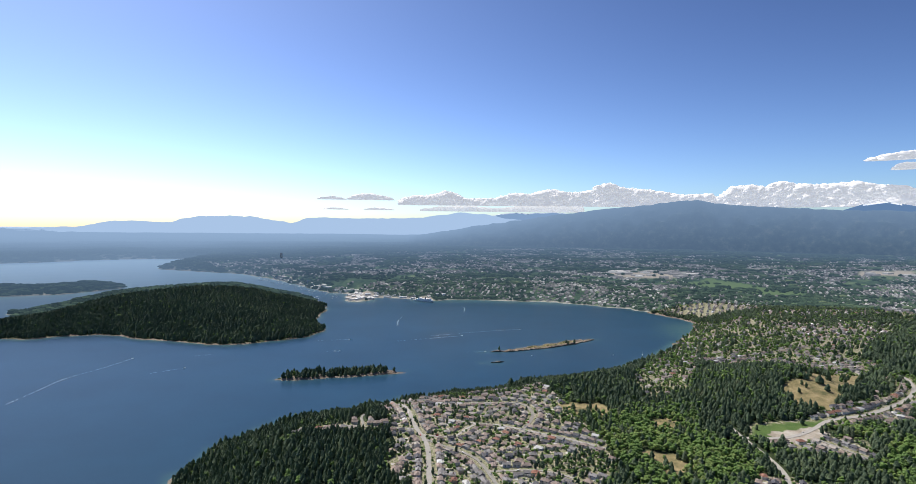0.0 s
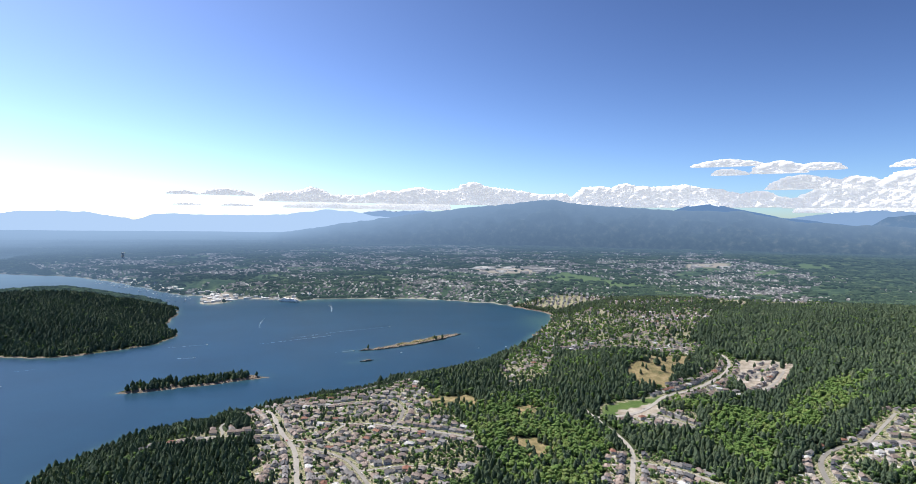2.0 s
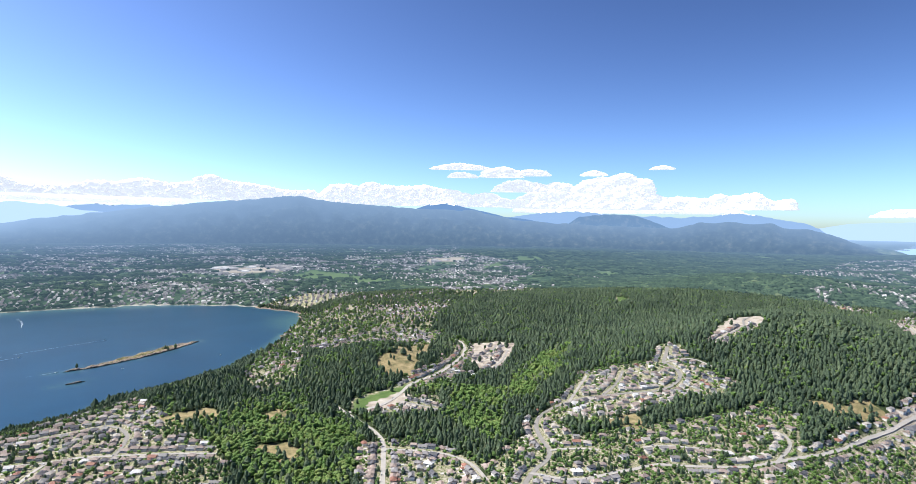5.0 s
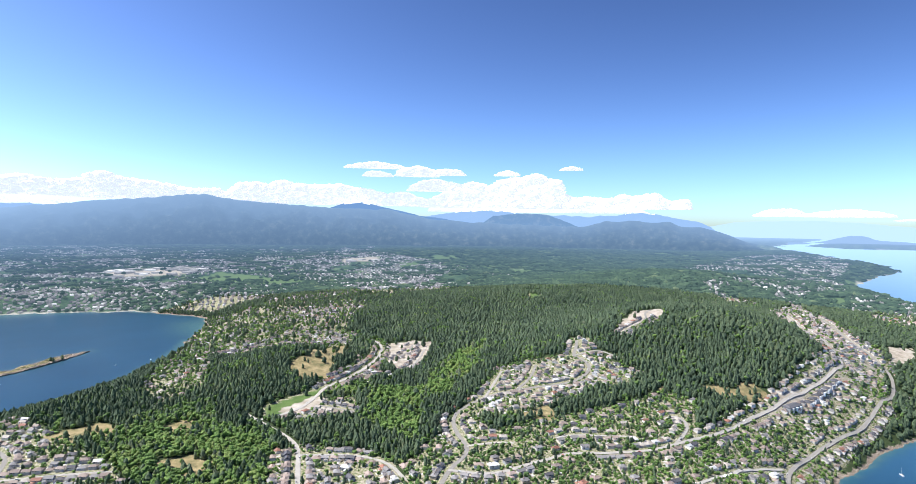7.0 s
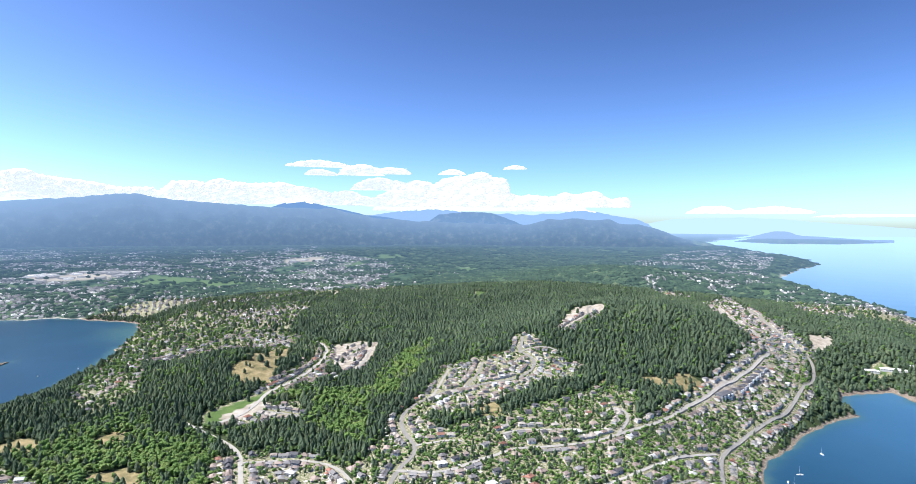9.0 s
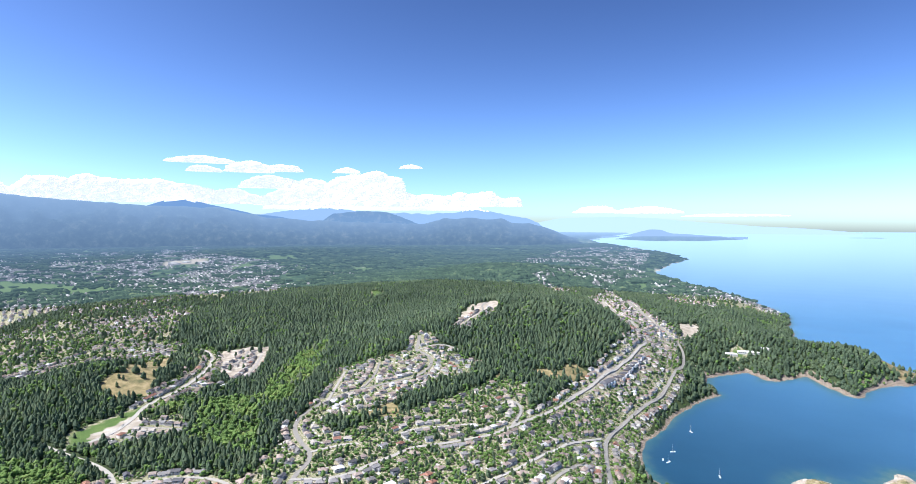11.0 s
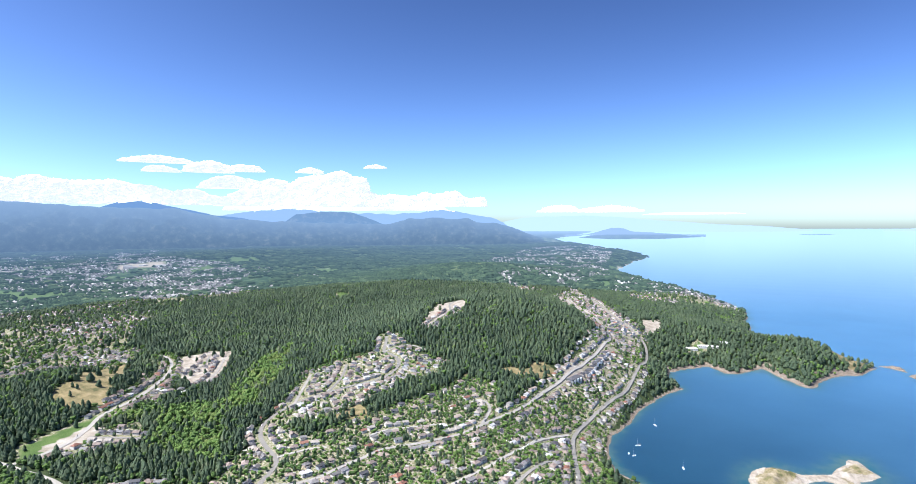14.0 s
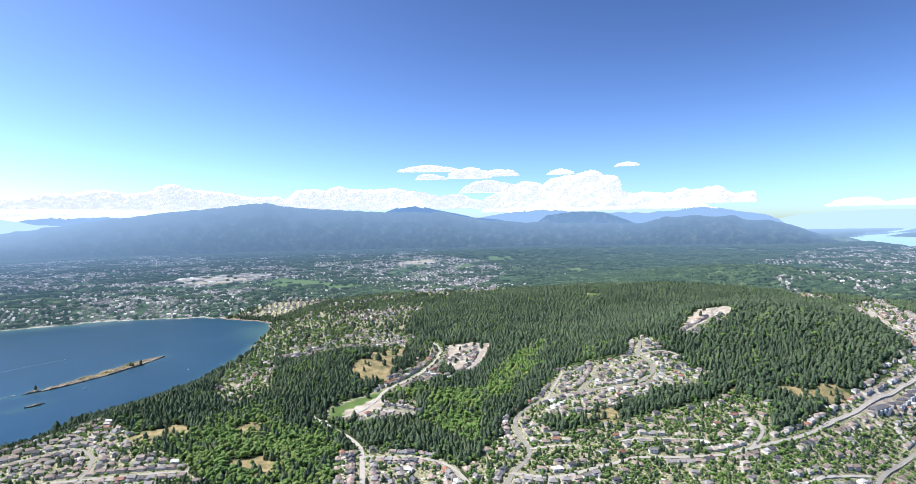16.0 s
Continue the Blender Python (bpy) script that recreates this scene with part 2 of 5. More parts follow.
cloud_glow_mat, n, l, b = nodes_of("cumulus")
l.new(ramp(n, l, noise_node(n, l, 0.02, 5), [(0.3, (0.52, 0.52, 0.54)), (0.7, (0.60, 0.60, 0.60))]), b.inputs["Base Color"])
b.inputs["Roughness"].default_value = 1.0
b.inputs["Specular IOR Level"].default_value = 0.0
# added glow keeps the cloud sides turned from the sun white
b.inputs["Emission Color"].default_value = (0.92, 0.95, 1.0, 1)
b.inputs["Emission Strength"].default_value = 0.45

# sea: deep blue, paler and greener over the shoals; its backdrop part glows with painted haze, more towards the horizon
def sea_surface(name, backdrop):
    m, n, l, b = nodes_of(name)
    shoal = n.new("ShaderNodeAttribute")
    shoal.attribute_name = "shoal"
    drift = noise_node(n, l, 0.004, 4, 0.6)
    bay = ramp(n, l, drift, [(0.3, (0.010, 0.042, 0.080)), (0.7, (0.014, 0.056, 0.104))])
    # the strait's base colour is lightened: haze and sky reflection painted in
    strait = ramp(n, l, drift, [(0.3, (0.050, 0.145, 0.270)), (0.7, (0.062, 0.170, 0.310))])
    strait_haze = n.new("ShaderNodeAttribute")
    strait_haze.attribute_name = "strait"
    deep = mixed(n, l, strait_haze.outputs["Fac"], bay, strait)
    flat = ramp(n, l, noise_node(n, l, 0.05, 4), [(0.35, (0.02, 0.09, 0.11)), (0.65, (0.08, 0.14, 0.12))])
    c = mixed(n, l, shoal.outputs["Fac"], deep, flat)
    b.inputs["Roughness"].default_value = 0.3
    b.inputs["IOR"].default_value = 1.33
    b.inputs["Specular IOR Level"].default_value = 0.18
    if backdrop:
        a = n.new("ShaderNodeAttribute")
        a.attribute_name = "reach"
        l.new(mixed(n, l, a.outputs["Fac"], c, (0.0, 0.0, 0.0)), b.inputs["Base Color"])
        # pale blue emission stands in for haze over the far water
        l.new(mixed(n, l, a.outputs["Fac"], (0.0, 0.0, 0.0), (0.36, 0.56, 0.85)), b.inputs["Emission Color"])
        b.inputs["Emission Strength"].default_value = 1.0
    else:
        l.new(c, b.inputs["Base Color"])
    level = n.new("ShaderNodeCombineXYZ")
    level.inputs[2].default_value = 1.0
    lap = n.new("ShaderNodeBump")
    lap.inputs["Strength"].default_value, lap.inputs["Distance"].default_value = 0.08, 1.0
    l.new(noise_node(n, l, 0.12, 4, 0.65), lap.inputs["Height"])
    l.new(level.outputs[0], lap.inputs["Normal"])
    l.new(lap.outputs[0], b.inputs["Normal"])
    return m


sea_mat, hazed_sea_mat = sea_surface("sea_water", False), sea_surface("hazed_sea", True)
foam_mat = plain("wake_foam", ((0.25, 0.36, 0.46), (0.55, 0.62, 0.68)), 0.08, 0.8)
hull_mat = plain("white_hull", ((0.74, 0.74, 0.74), (0.82, 0.82, 0.82)), 0.5, 0.3)
# ---- plan of the land, metres; the camera hangs over the origin ----
EYE = 420.0
MAINLAND = [
    (-450, 870), (-465, 920), (-450, 1050), (-390, 1155), (-370, 1210), (-285, 1240), (-195, 1320), (-110, 1370), (-10, 1410),
    (105, 1460), (190, 1510), (370, 1590), (490, 1680), (600, 1790), (760, 1980), (940, 2260), (1070, 2520), (1000, 2760),
    (910, 2930), (750, 3045), (555, 3170), (290, 3220), (-10, 3250), (-135, 3160), (-280, 3240), (-450, 3280),
    (-550, 3090), (-630, 3135), (-650, 3430), (-820, 3530), (-1050, 3855), (-1320, 4200), (-1545, 4455), (-1790, 4755),
    (-2220, 4935), (-2805, 5180), (-2890, 5640), (-3130, 6730), (-3780, 6585), (-4125, 6280), (-4365, 5810),
    (-5100, 5250), (-13500, 6900)]
MAINLAND_WEST = [
    (-90000, 60000), (75000, 75000), (75000, 13500), (45000, 7500), (18000, 4350), (12000, 2430), (10335, 1660),
    (8745, 960), (7690, 650), (6315, 730), (5150, 700), (4390, 435), (3860, 160), (3590, -20), (3255, -140),
    (3045, -195), (2720, -180), (2380, -165), (2150, -285), (2085, -370), (2040, -460), (1965, -465), (1875, -410),
    (1820, -350), (1770, -300), (1695, -285), (1670, -255), (1695, -225), (1760, -200), (1840, -165), (1760, -100),
    (1750, -50), (1810, -20), (1760, 40), (1700, 90), (1635, 90)]
MAINLAND_SOUTH = [
    (1570, 60), (1540, 40), (1425, 100), (1320, 135), (1230, 140), (1120, 160), (1035, 160), (970, 130), (920, 80), (885, 45),
    (840, -90), (750, -210), (450, -330), (0, -375), (-375, -225), (-495, 150), (-465, 600)]
WOODED_ISLAND = [
    (-1780, 1935), (-1630, 2000), (-1515, 2020), (-1410, 2085), (-1335, 2110), (-1170, 2040), (-1005, 2000), (-860, 1960),
    (-740, 1965), (-640, 2030), (-555, 2115), (-530, 2265), (-615, 2450), (-645, 2610), (-650, 2820), (-810, 3140),
    (-1050, 3450), (-1395, 3500), (-1650, 3300), (-1880, 3220), (-1990, 2890), (-1990, 2650), (-2040, 2535),
    (-1845, 2390), (-1875, 2300), (-2250, 2175), (-2400, 1980)]
FAR_ISLAND = [(-2540, 3130), (-2310, 3255), (-2170, 3585), (-2200, 3795), (-2530, 3915), (-2680, 3660), (-3450, 3600),
              (-3450, 3000)]
LONG_ISLET = [(-495, 1515), (-440, 1510), (-350, 1540), (-260, 1560), (-140, 1605), (-220, 1635), (-370, 1590), (-460, 1570)]
REEF = [(80, 1880), (170, 1880), (300, 1935), (440, 2025), (540, 2130), (460, 2115), (315, 2020), (180, 1930)]
SMALL_REEF = [(80, 1730), (130, 1725), (170, 1755), (130, 1755)]
BARE_ISLET = [(1021, -68), (1059, -76), (1079, -89), (1091, -110), (1087, -131), (1078, -151), (1088, -175), (1099, -199), (1126, -209),
              (1157, -229), (1179, -241), (1177, -255), (1145, -261), (1119, -272), (1097, -258), (1083, -238), (1053, -240), (1017, -227),
              (995, -213), (1030, -213), (1060, -203), (1065, -182), (1051, -160), (1027, -145), (982, -132), (952, -105), (967, -85),
              (985, -73)]
ROCK = [(2000, -480), (1980, -510), (1940, -540), (1990, -540), (2010, -520)]
OUTER_ROCK = [(1900, -525), (1850, -540), (1880, -555), (1910, -540)]
FAR_HEAD = [(19670, 3980), (17620, 2470), (18260, 1100), (21705, -135), (30390, 1245), (31340, 3750), (26500, 4530)]
FAR_ISLE = [(27000, -3900), (27450, -5250), (29250, -5250), (28800, -3900)]
# outline, height of its inland, width of its shore slope
LANDS = [(MAINLAND + MAINLAND_WEST + MAINLAND_SOUTH, 63.0, 255.0), (WOODED_ISLAND, 54.0, 390.0), (FAR_ISLAND, 26.0, 240.0),
         (LONG_ISLET, 11.0, 34.0), (REEF, 5.0, 20.0), (SMALL_REEF, 3.0, 11.0), (BARE_ISLET, 17.0, 40.0), (ROCK, 6.0, 14.0),
         (OUTER_ROCK, 6.0, 12.0), (FAR_HEAD, 70.0, 1200.0), (FAR_ISLE, 20.0, 500.0)]
# hills: x, y, radius along x, radius along y, height
HILLS = [(1620, 600, 420, 360, 123), (1185, 705, 255, 225, 39), (705, 1185, 142, 142, 45), (2250, 1575, 780, 630, 51),
         (3450, 1350, 750, 630, 90), (810, 645, 240, 240, 24), (1875, -285, 180, 105, 33), (2400, 300, 450, 300, 30),
         (-1275, 2800, 430, 470, 58), (1057, -112, 45, 33, 11), (4800, 4800, 2400, 1350, 60), (1162, -247, 38, 27, 10)]


def signed(poly, x, y):
    """Metres from an outline, positive inside it."""
    p = np.array(poly, float)
    q = np.roll(p, -1, 0)
    best = np.full(x.shape, 1e18)
    inside = np.zeros(x.shape, bool)
    for (ax, ay), (bx, by) in zip(p, q):
        ex, ey = bx - ax, by - ay
        s = np.clip(((x - ax) * ex + (y - ay) * ey) / (ex * ex + ey * ey + 1e-9), 0, 1)
        best = np.minimum(best, (x - ax - s * ex) ** 2 + (y - ay - s * ey) ** 2)
        if ay != by:
            inside ^= ((ay > y) != (by > y)) & (x < (y - ay) * ex / (by - ay) + ax)
    return np.where(inside, 1, -1) * np.sqrt(best)


def wave(x, y, size, seed=0):
    """Smooth noise from -1 to 1, of that size in metres."""
    i, j = np.floor(x / size), np.floor(y / size)
    u, v = x / size - i, y / size - j
    u, v = u * u * (3 - 2 * u), v * v * (3 - 2 * v)

    def lattice(a, b):
        k = np.sin(a * 127.1 + b * 311.7 + seed * 74.7) * 43758.5453
        return (k - np.floor(k)) * 2 - 1
    low = lattice(i, j) * (1 - u) + lattice(i + 1, j) * u
    high = lattice(i, j + 1) * (1 - u) + lattice(i + 1, j + 1) * u
    return low * (1 - v) + high * v


def smooth(a, b, x):
    s = np.clip((x - a) / (b - a), 0, 1)
    return s * s * (3 - 2 * s)


def ground(x, y):
    """Height of the land, and metres inland (negative: out at sea)."""
    x, y = np.atleast_1d(np.asarray(x, float)), np.atleast_1d(np.asarray(y, float))
    r = np.hypot(x, y)
    small = np.clip(r / 1350, 0.6, 6)
    bx = x + wave(x, y, 57, 3) * 9 * small + wave(x, y, 18, 5) * 3.5
    by = y + wave(x, y, 57, 4) * 9 * small + wave(x, y, 18, 6) * 3.5
    z, d = np.full(x.shape, -30.0), np.full(x.shape, -1e9)
    for n, (poly, high, slope) in enumerate(LANDS):
        tiny = slope < 90
        s = signed(poly, x + (bx - x) * (0.35 if tiny else 1), y + (by - y) * (0.35 if tiny else 1))
        rise = np.where(s > 0, 1.2 * smooth(0, 8, s) + high * smooth(0, slope, s) ** 0.8, np.maximum(s * 0.12, -12))
        if tiny:
            rise = np.where(s > 0, rise * (0.75 + 0.5 * wave(x, y, 20, 21) + 0.3 * wave(x, y, 8, 22)), rise)
        z, d = np.where(s > d, rise, z), np.maximum(d, s)
    inland = smooth(0, 240, d)
    for hx, hy, rx, ry, high in HILLS:
        g = np.exp(-(((x - hx) / rx) ** 2 + ((y - hy) / ry) ** 2))
        z = z + g * high * smooth(0, 45, d)
    z = z + inland * (wave(x, y, 240, 11) * 6 + wave(x, y, 630, 12) * 12)
    return z, d


def afar(p):
    """Beyond 3 km the land is drawn in towards the viewer, ever more, along the lines of sight from over the origin."""
    p = np.array(p, float)
    r = np.hypot(p[..., 0], p[..., 1]) + 1e-9
    over = np.maximum(r - 3000, 0) / 1750
    k = np.where(r > 3000, (3000 + 1750 * over / (1 + over)) / r, 1.0)
    p[..., 0] *= k
    p[..., 1] *= k
    p[..., 2] = EYE + (p[..., 2] - EYE) * k
    return p


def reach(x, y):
    """Share of haze painted on: 0 where the backdrop of distance begins, 1 at the horizon, rising sooner sunward."""
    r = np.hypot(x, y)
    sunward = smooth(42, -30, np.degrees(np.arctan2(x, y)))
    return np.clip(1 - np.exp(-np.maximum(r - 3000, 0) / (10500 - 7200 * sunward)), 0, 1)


def solid(name, verts, faces, mats, slots=None, floats=None, smooth_faces=False):
    """One mesh object out of arrays; faces: n x 3 or n x 4."""
    me = bpy.data.meshes.new(name)
    verts, faces = np.asarray(verts, np.float32).reshape(-1, 3), np.asarray(faces, np.int32)
    me.vertices.add(len(verts))
    me.vertices.foreach_set("co", verts.ravel())
    k = faces.shape[1]
    me.loops.add(faces.size)
    me.loops.foreach_set("vertex_index", faces.ravel())
    me.polygons.add(len(faces))
    me.polygons.foreach_set("loop_start", np.arange(0, faces.size, k, dtype=np.int32))
    for m in mats:
        me.materials.append(m)
    if slots is not None:
        me.polygons.foreach_set("material_index", np.asarray(slots, np.int32))
    me.polygons.foreach_set("use_smooth", np.full(len(faces), smooth_faces))
    for key, (kind, data) in (floats or {}).items():
        at = me.attributes.new(key, kind, "POINT")
        at.data.foreach_set("value" if kind == "FLOAT" else "color", np.asarray(data, np.float32).ravel())
    me.update(calc_edges=True)
    me.validate()
    return new(name, me)


class Shape:
    """Vertices and faces of one part."""

    def __init__(self):
        self.v, self.f, self.s = [], [], []

    def put(self, verts, faces, slot=0):
        o = len(self.v)
        self.v += [tuple(p) for p in verts]
        self.f += [tuple(o + i for i in q) for q in faces]
        self.s += [slot] * len(faces)
        return self

    def box(self, x0, x1, y0, y1, z0, z1, slot=0):
        v = [(x, y, z) for z in (z0, z1) for x, y in ((x0, y0), (x1, y0), (x1, y1), (x0, y1))]
        return self.put(v, [(3, 2, 1, 0), (4, 5, 6, 7), (0, 1, 5, 4), (1, 2, 6, 5), (2, 3, 7, 6), (3, 0, 4, 7)], slot)

    def hip(self, x0, x1, y0, y1, z, high, lip=0.25, slot=0, gable=False):
        """A hipped or gabled roof with eaves of some thickness; the ridge runs along the longer side."""
        if x1 - x0 >= y1 - y0:
            h = 0 if gable else (y1 - y0) / 2
            a, c = (x0 + h, (y0 + y1) / 2, z + high), (x1 - h, (y0 + y1) / 2, z + high)
            tops = [(4, 5, 9, 8), (5, 6, 9), (6, 7, 8, 9), (7, 4, 8)]
        else:
            h = 0 if gable else (x1 - x0) / 2
            a, c = ((x0 + x1) / 2, y0 + h, z + high), ((x0 + x1) / 2, y1 - h, z + high)
            tops = [(4, 5, 8), (5, 6, 9, 8), (6, 7, 9), (7, 4, 8, 9)]
        v = [(x, y, q) for q in (z - lip, z) for x, y in ((x0, y0), (x1, y0), (x1, y1), (x0, y1))] + [a, c]
        return self.put(v, [(3, 2, 1, 0), (0, 1, 5, 4), (1, 2, 6, 5), (2, 3, 7, 6), (3, 0, 4, 7)] + tops, slot)

    def tube(self, x, y, z0, z1, r0, r1, sides=6, slot=0):
        ring = [(math.cos(math.tau * i / sides), math.sin(math.tau * i / sides)) for i in range(sides)]
        v = [(x + r0 * c, y + r0 * s, z0) for c, s in ring] + [(x + r1 * c, y + r1 * s, z1) for c, s in ring]
        f = [(i, (i + 1) % sides, sides + (i + 1) % sides, sides + i) for i in range(sides)] + [tuple(range(sides, 2 * sides))]
        return self.put(v, f, slot)

    def mesh(self, name, mats):
        me = bpy.data.meshes.new(name)
        me.from_pydata(self.v, [], self.f)
        for m in mats:
            me.materials.append(m)
        me.polygons.foreach_set("material_index", self.s)
        me.update()
        return me

    def arrays(self):
        """Triangles of the shape, with their slots."""
        tri, slot = [], []
        for q, s in zip(self.f, self.s):
            for i in range(1, len(q) - 1):
                tri.append((q[0], q[i], q[i + 1]))
                slot.append(s)
        return np.array(self.v), np.array(tri), np.array(slot)


def part(name, shape, material, parent, label=""):
    ob = new(name, shape.mesh(name, [material]) if isinstance(shape, Shape) else shape)
    ob.parent = parent
    if label:
        ob["label"] = label
    return ob


def scatter(name, kinds, which, at, turn, size, tint, mats, pull=False):
    """Many small things as one joined mesh. kinds: list of (verts, tris, slots); size: n x 3."""
    vs, fs, ss, ts, hs, o = [], [], [], [], [], 0
    for k, (v, f, s) in enumerate(kinds):
        m = which == k
        if not m.any():
            continue
        p, a, sz = at[m], turn[m], size[m]
        q = v[None] * sz[:, None, :]
        c, w = np.cos(a)[:, None], np.sin(a)[:, None]
        q = np.stack([q[..., 0] * c - q[..., 1] * w, q[..., 0] * w + q[..., 1] * c, q[..., 2]], -1) + p[:, None, :]
        if pull:
            q = afar(q)
        vs.append(q.reshape(-1, 3))
        fs.append((f[None] + (np.arange(len(p)) * len(v))[:, None, None]).reshape(-1, 3) + o)
        ss.append(np.tile(s, len(p)))
        ts.append(np.repeat(tint[m], len(v)))
        hs.append(np.repeat(reach(p[:, 0], p[:, 1]), len(v)))
        o += len(p) * len(v)
    return solid(name, np.concatenate(vs), np.concatenate(fs), mats, np.concatenate(ss), {"tint": ("FLOAT", np.concatenate(ts)), "reach": ("FLOAT", np.concatenate(hs))})


# ---- zones of the land ----
SUBURBS = [
    [(1280, 665), (1400, 655), (1470, 640), (1420, 600), (1290, 625)],
    [(-190, 1335), (-130, 1360), (-20, 1410), (120, 1480), (195, 1420), (225, 1090), (255, 910), (240, 810), (165, 750), (-30, 750), (-110, 840), (-110, 960)],
    [(-285, 1050), (-135, 1035), (-130, 960), (-300, 975)],
    [(634, 941), (680, 914), (642, 856), (604, 850), (537, 885), (545, 925), (605, 929)],
    [(626, 990), (690, 1030), (735, 1045), (800, 1085), (900, 1170), (960, 1235), (1010, 1320), (1050, 1345), (1075, 1290), (1020, 1200), (950, 1120), (850, 1035), (780, 985), (700, 965)],
    [(699, 1556), (843, 1563), (958, 1612), (1045, 1532), (1027, 1389), (965, 1324), (918, 1376), (822, 1416), (736, 1435), (669, 1450)],
    [(440, 820), (495, 810), (530, 720), (555, 650), (490, 540), (350, 630)],
    [(550, 540), (585, 610), (740, 700), (850, 730), (980, 800), (1035, 770), (1095, 690), (1200, 740), (1220, 690), (1130, 630), (1140, 520),
     (1065, 520), (1020, 555), (910, 570), (810, 600), (750, 650), (700, 525), (630, 480)],
    [(2630, 650), (2955, 600), (2120, 300), (1810, 160), (1480, 195), (1220, 260), (1150, 320), (1480, 280), (1635, 280), (1730, 330)]]
LEAFY = [
    [(400, 1275), (580, 1690), (670, 1530), (480, 1160), (390, 1150)],
    [(680, 1755), (770, 1680), (930, 1635), (1095, 1455), (975, 1320), (750, 1305), (645, 1430)],
    [(555, 620), (645, 660), (705, 600), (820, 555), (975, 500), (1100, 450), (1100, 400), (990, 350), (1250, 300), (1600, 225), (1900, 170),
     (1710, 160), (1500, 120), (1300, 150), (1125, 170), (1005, 165), (910, 135), (855, 75), (495, 90), (495, 570)],
    [(1030, 2660), (1180, 2235), (1390, 1830), (1100, 1515), (890, 1340), (680, 1425), (580, 1690), (760, 1950)]]
TOWNS = [
    [(-2440, 5300), (-1480, 6390), (-210, 8750), (2355, 10485), (2970, 7815), (4900, 7650), (6195, 7695), (2835, 3520), (2655, 3840), (2030, 3165),
     (1335, 2480), (1120, 2565), (1005, 2790), (705, 3120), (-10, 3280), (-140, 3260), (-550, 3260), (-830, 3590), (-1570, 4530)],
    [(2900, 5205), (4220, 5650), (3840, 3855), (2980, 2640), (2050, 2055), (1820, 2250), (1820, 2770)],
    [(3135, 360), (4390, 285), (3790, 70), (3150, -120), (2840, -80), (2565, 130), (2530, 280)],
    [(5420, 2080), (8560, 2480), (10210, 2070), (10810, 1390), (6870, 950), (4540, 780), (2830, 580), (3195, 790), (3390, 1065)],
    [(3602, 501), (3980, 391), (4219, 123), (3680, -50), (3203, -177), (2958, -169), (2826, -51), (2588, 77), (2483, 196), (2923, 318), (2942, 425)],
    [(3432, 798), (5242, 1057), (5226, 778), (3927, 554), (3399, 651), (3019, 643)],
    [(3087, 1091), (3466, 1084), (3125, 942), (2993, 971), (2744, 690), (2721, 852)],
    [(1114, 1724), (1300, 1847), (1390, 1786), (1550, 1932), (1901, 2050), (2106, 1952), (2500, 2150), (2831, 2334), (3258, 2350), (3600, 3000), (3840, 3855), (2980, 2640), (2050, 2200), (1820, 2400), (1335, 2480), (1180, 2235)]]
CORRIDOR = SUBURBS[-1:]     # the raw new streets along the foot of the hill
DIRT = [
    [(1043, 1252), (1120, 1224), (1145, 1167), (1062, 1093), (944, 1005), (873, 985), (875, 1053), (977, 1158)],
    [(1540, 740), (1590, 680), (1470, 610), (1390, 645), (1300, 645), (1280, 660)],
    [(2000, 190), (2070, 135), (1935, 120), (1845, 165)],
    [(535, 962), (628, 985), (648, 945), (560, 918)],
    [(-710, 3480), (-615, 3450), (-490, 3340), (-140, 3250), (-135, 3165), (-280, 3240), (-450, 3280), (-550, 3090), (-630, 3135)],
    [(1275, 310), (1360, 280), (1335, 250), (1245, 270)]]
GRASS = [
    [(1520, 3770), (1830, 4095), (1910, 3825), (1880, 3460), (1995, 3220), (1820, 2955), (1640, 3075), (1515, 3320)],
    [(530, 1005), (600, 1005), (670, 1000), (640, 960), (540, 930), (500, 950)],
    [(2265, 1640), (2325, 1600), (2085, 1425), (2020, 1450)], [(3423, 583), (3588, 517), (3168, 441), (3037, 502)], [(1860, 45), (1935, 15), (1910, -30), (1860, 0)]]
DRY = [
    [(296, 900), (355, 892), (364, 845), (335, 795), (298, 812)], [(700, 1138), (907, 1345), (975, 1340), (955, 1290), (860, 1191), (755, 1088), (700, 1035), (649, 1056), (652, 1111)],
    [(800, 610), (860, 580), (830, 525), (800, 570)], [(1170, 410), (1270, 340), (1230, 315), (1150, 360)],
    [(205, 1130), (285, 1130), (292, 1070), (220, 1052)], [(345, 1020), (395, 1035), (400, 980), (360, 975)],
    [(1163, 408), (1253, 355), (1273, 315), (1196, 322), (1167, 358)], [(1115, 480), (1129, 455), (1090, 449), (1061, 462)],
    [(1850, -385), (1960, -445), (2060, -445), (2130, -310), (2000, -335)]]
BRIGHT = [
    [(270, 1070), (400, 1030), (450, 870), (430, 760), (375, 700), (270, 750), (255, 940)], [(900, 910), (1060, 990), (1210, 1030), (990, 870), (800, 780), (780, 800)],
    [(735, 910), (790, 840), (620, 680), (620, 800)], [(660, 975), (750, 975), (720, 915), (675, 930)]]
MALLS = [[(1220, 4600), (1780, 4660), (1870, 4310), (1470, 3970), (1130, 4080)], [(3190, 4480), (3680, 4515), (3320, 4070), (2985, 4180)],
         [(2505, 4860), (2660, 4845), (2500, 4550), (2355, 4560)]]


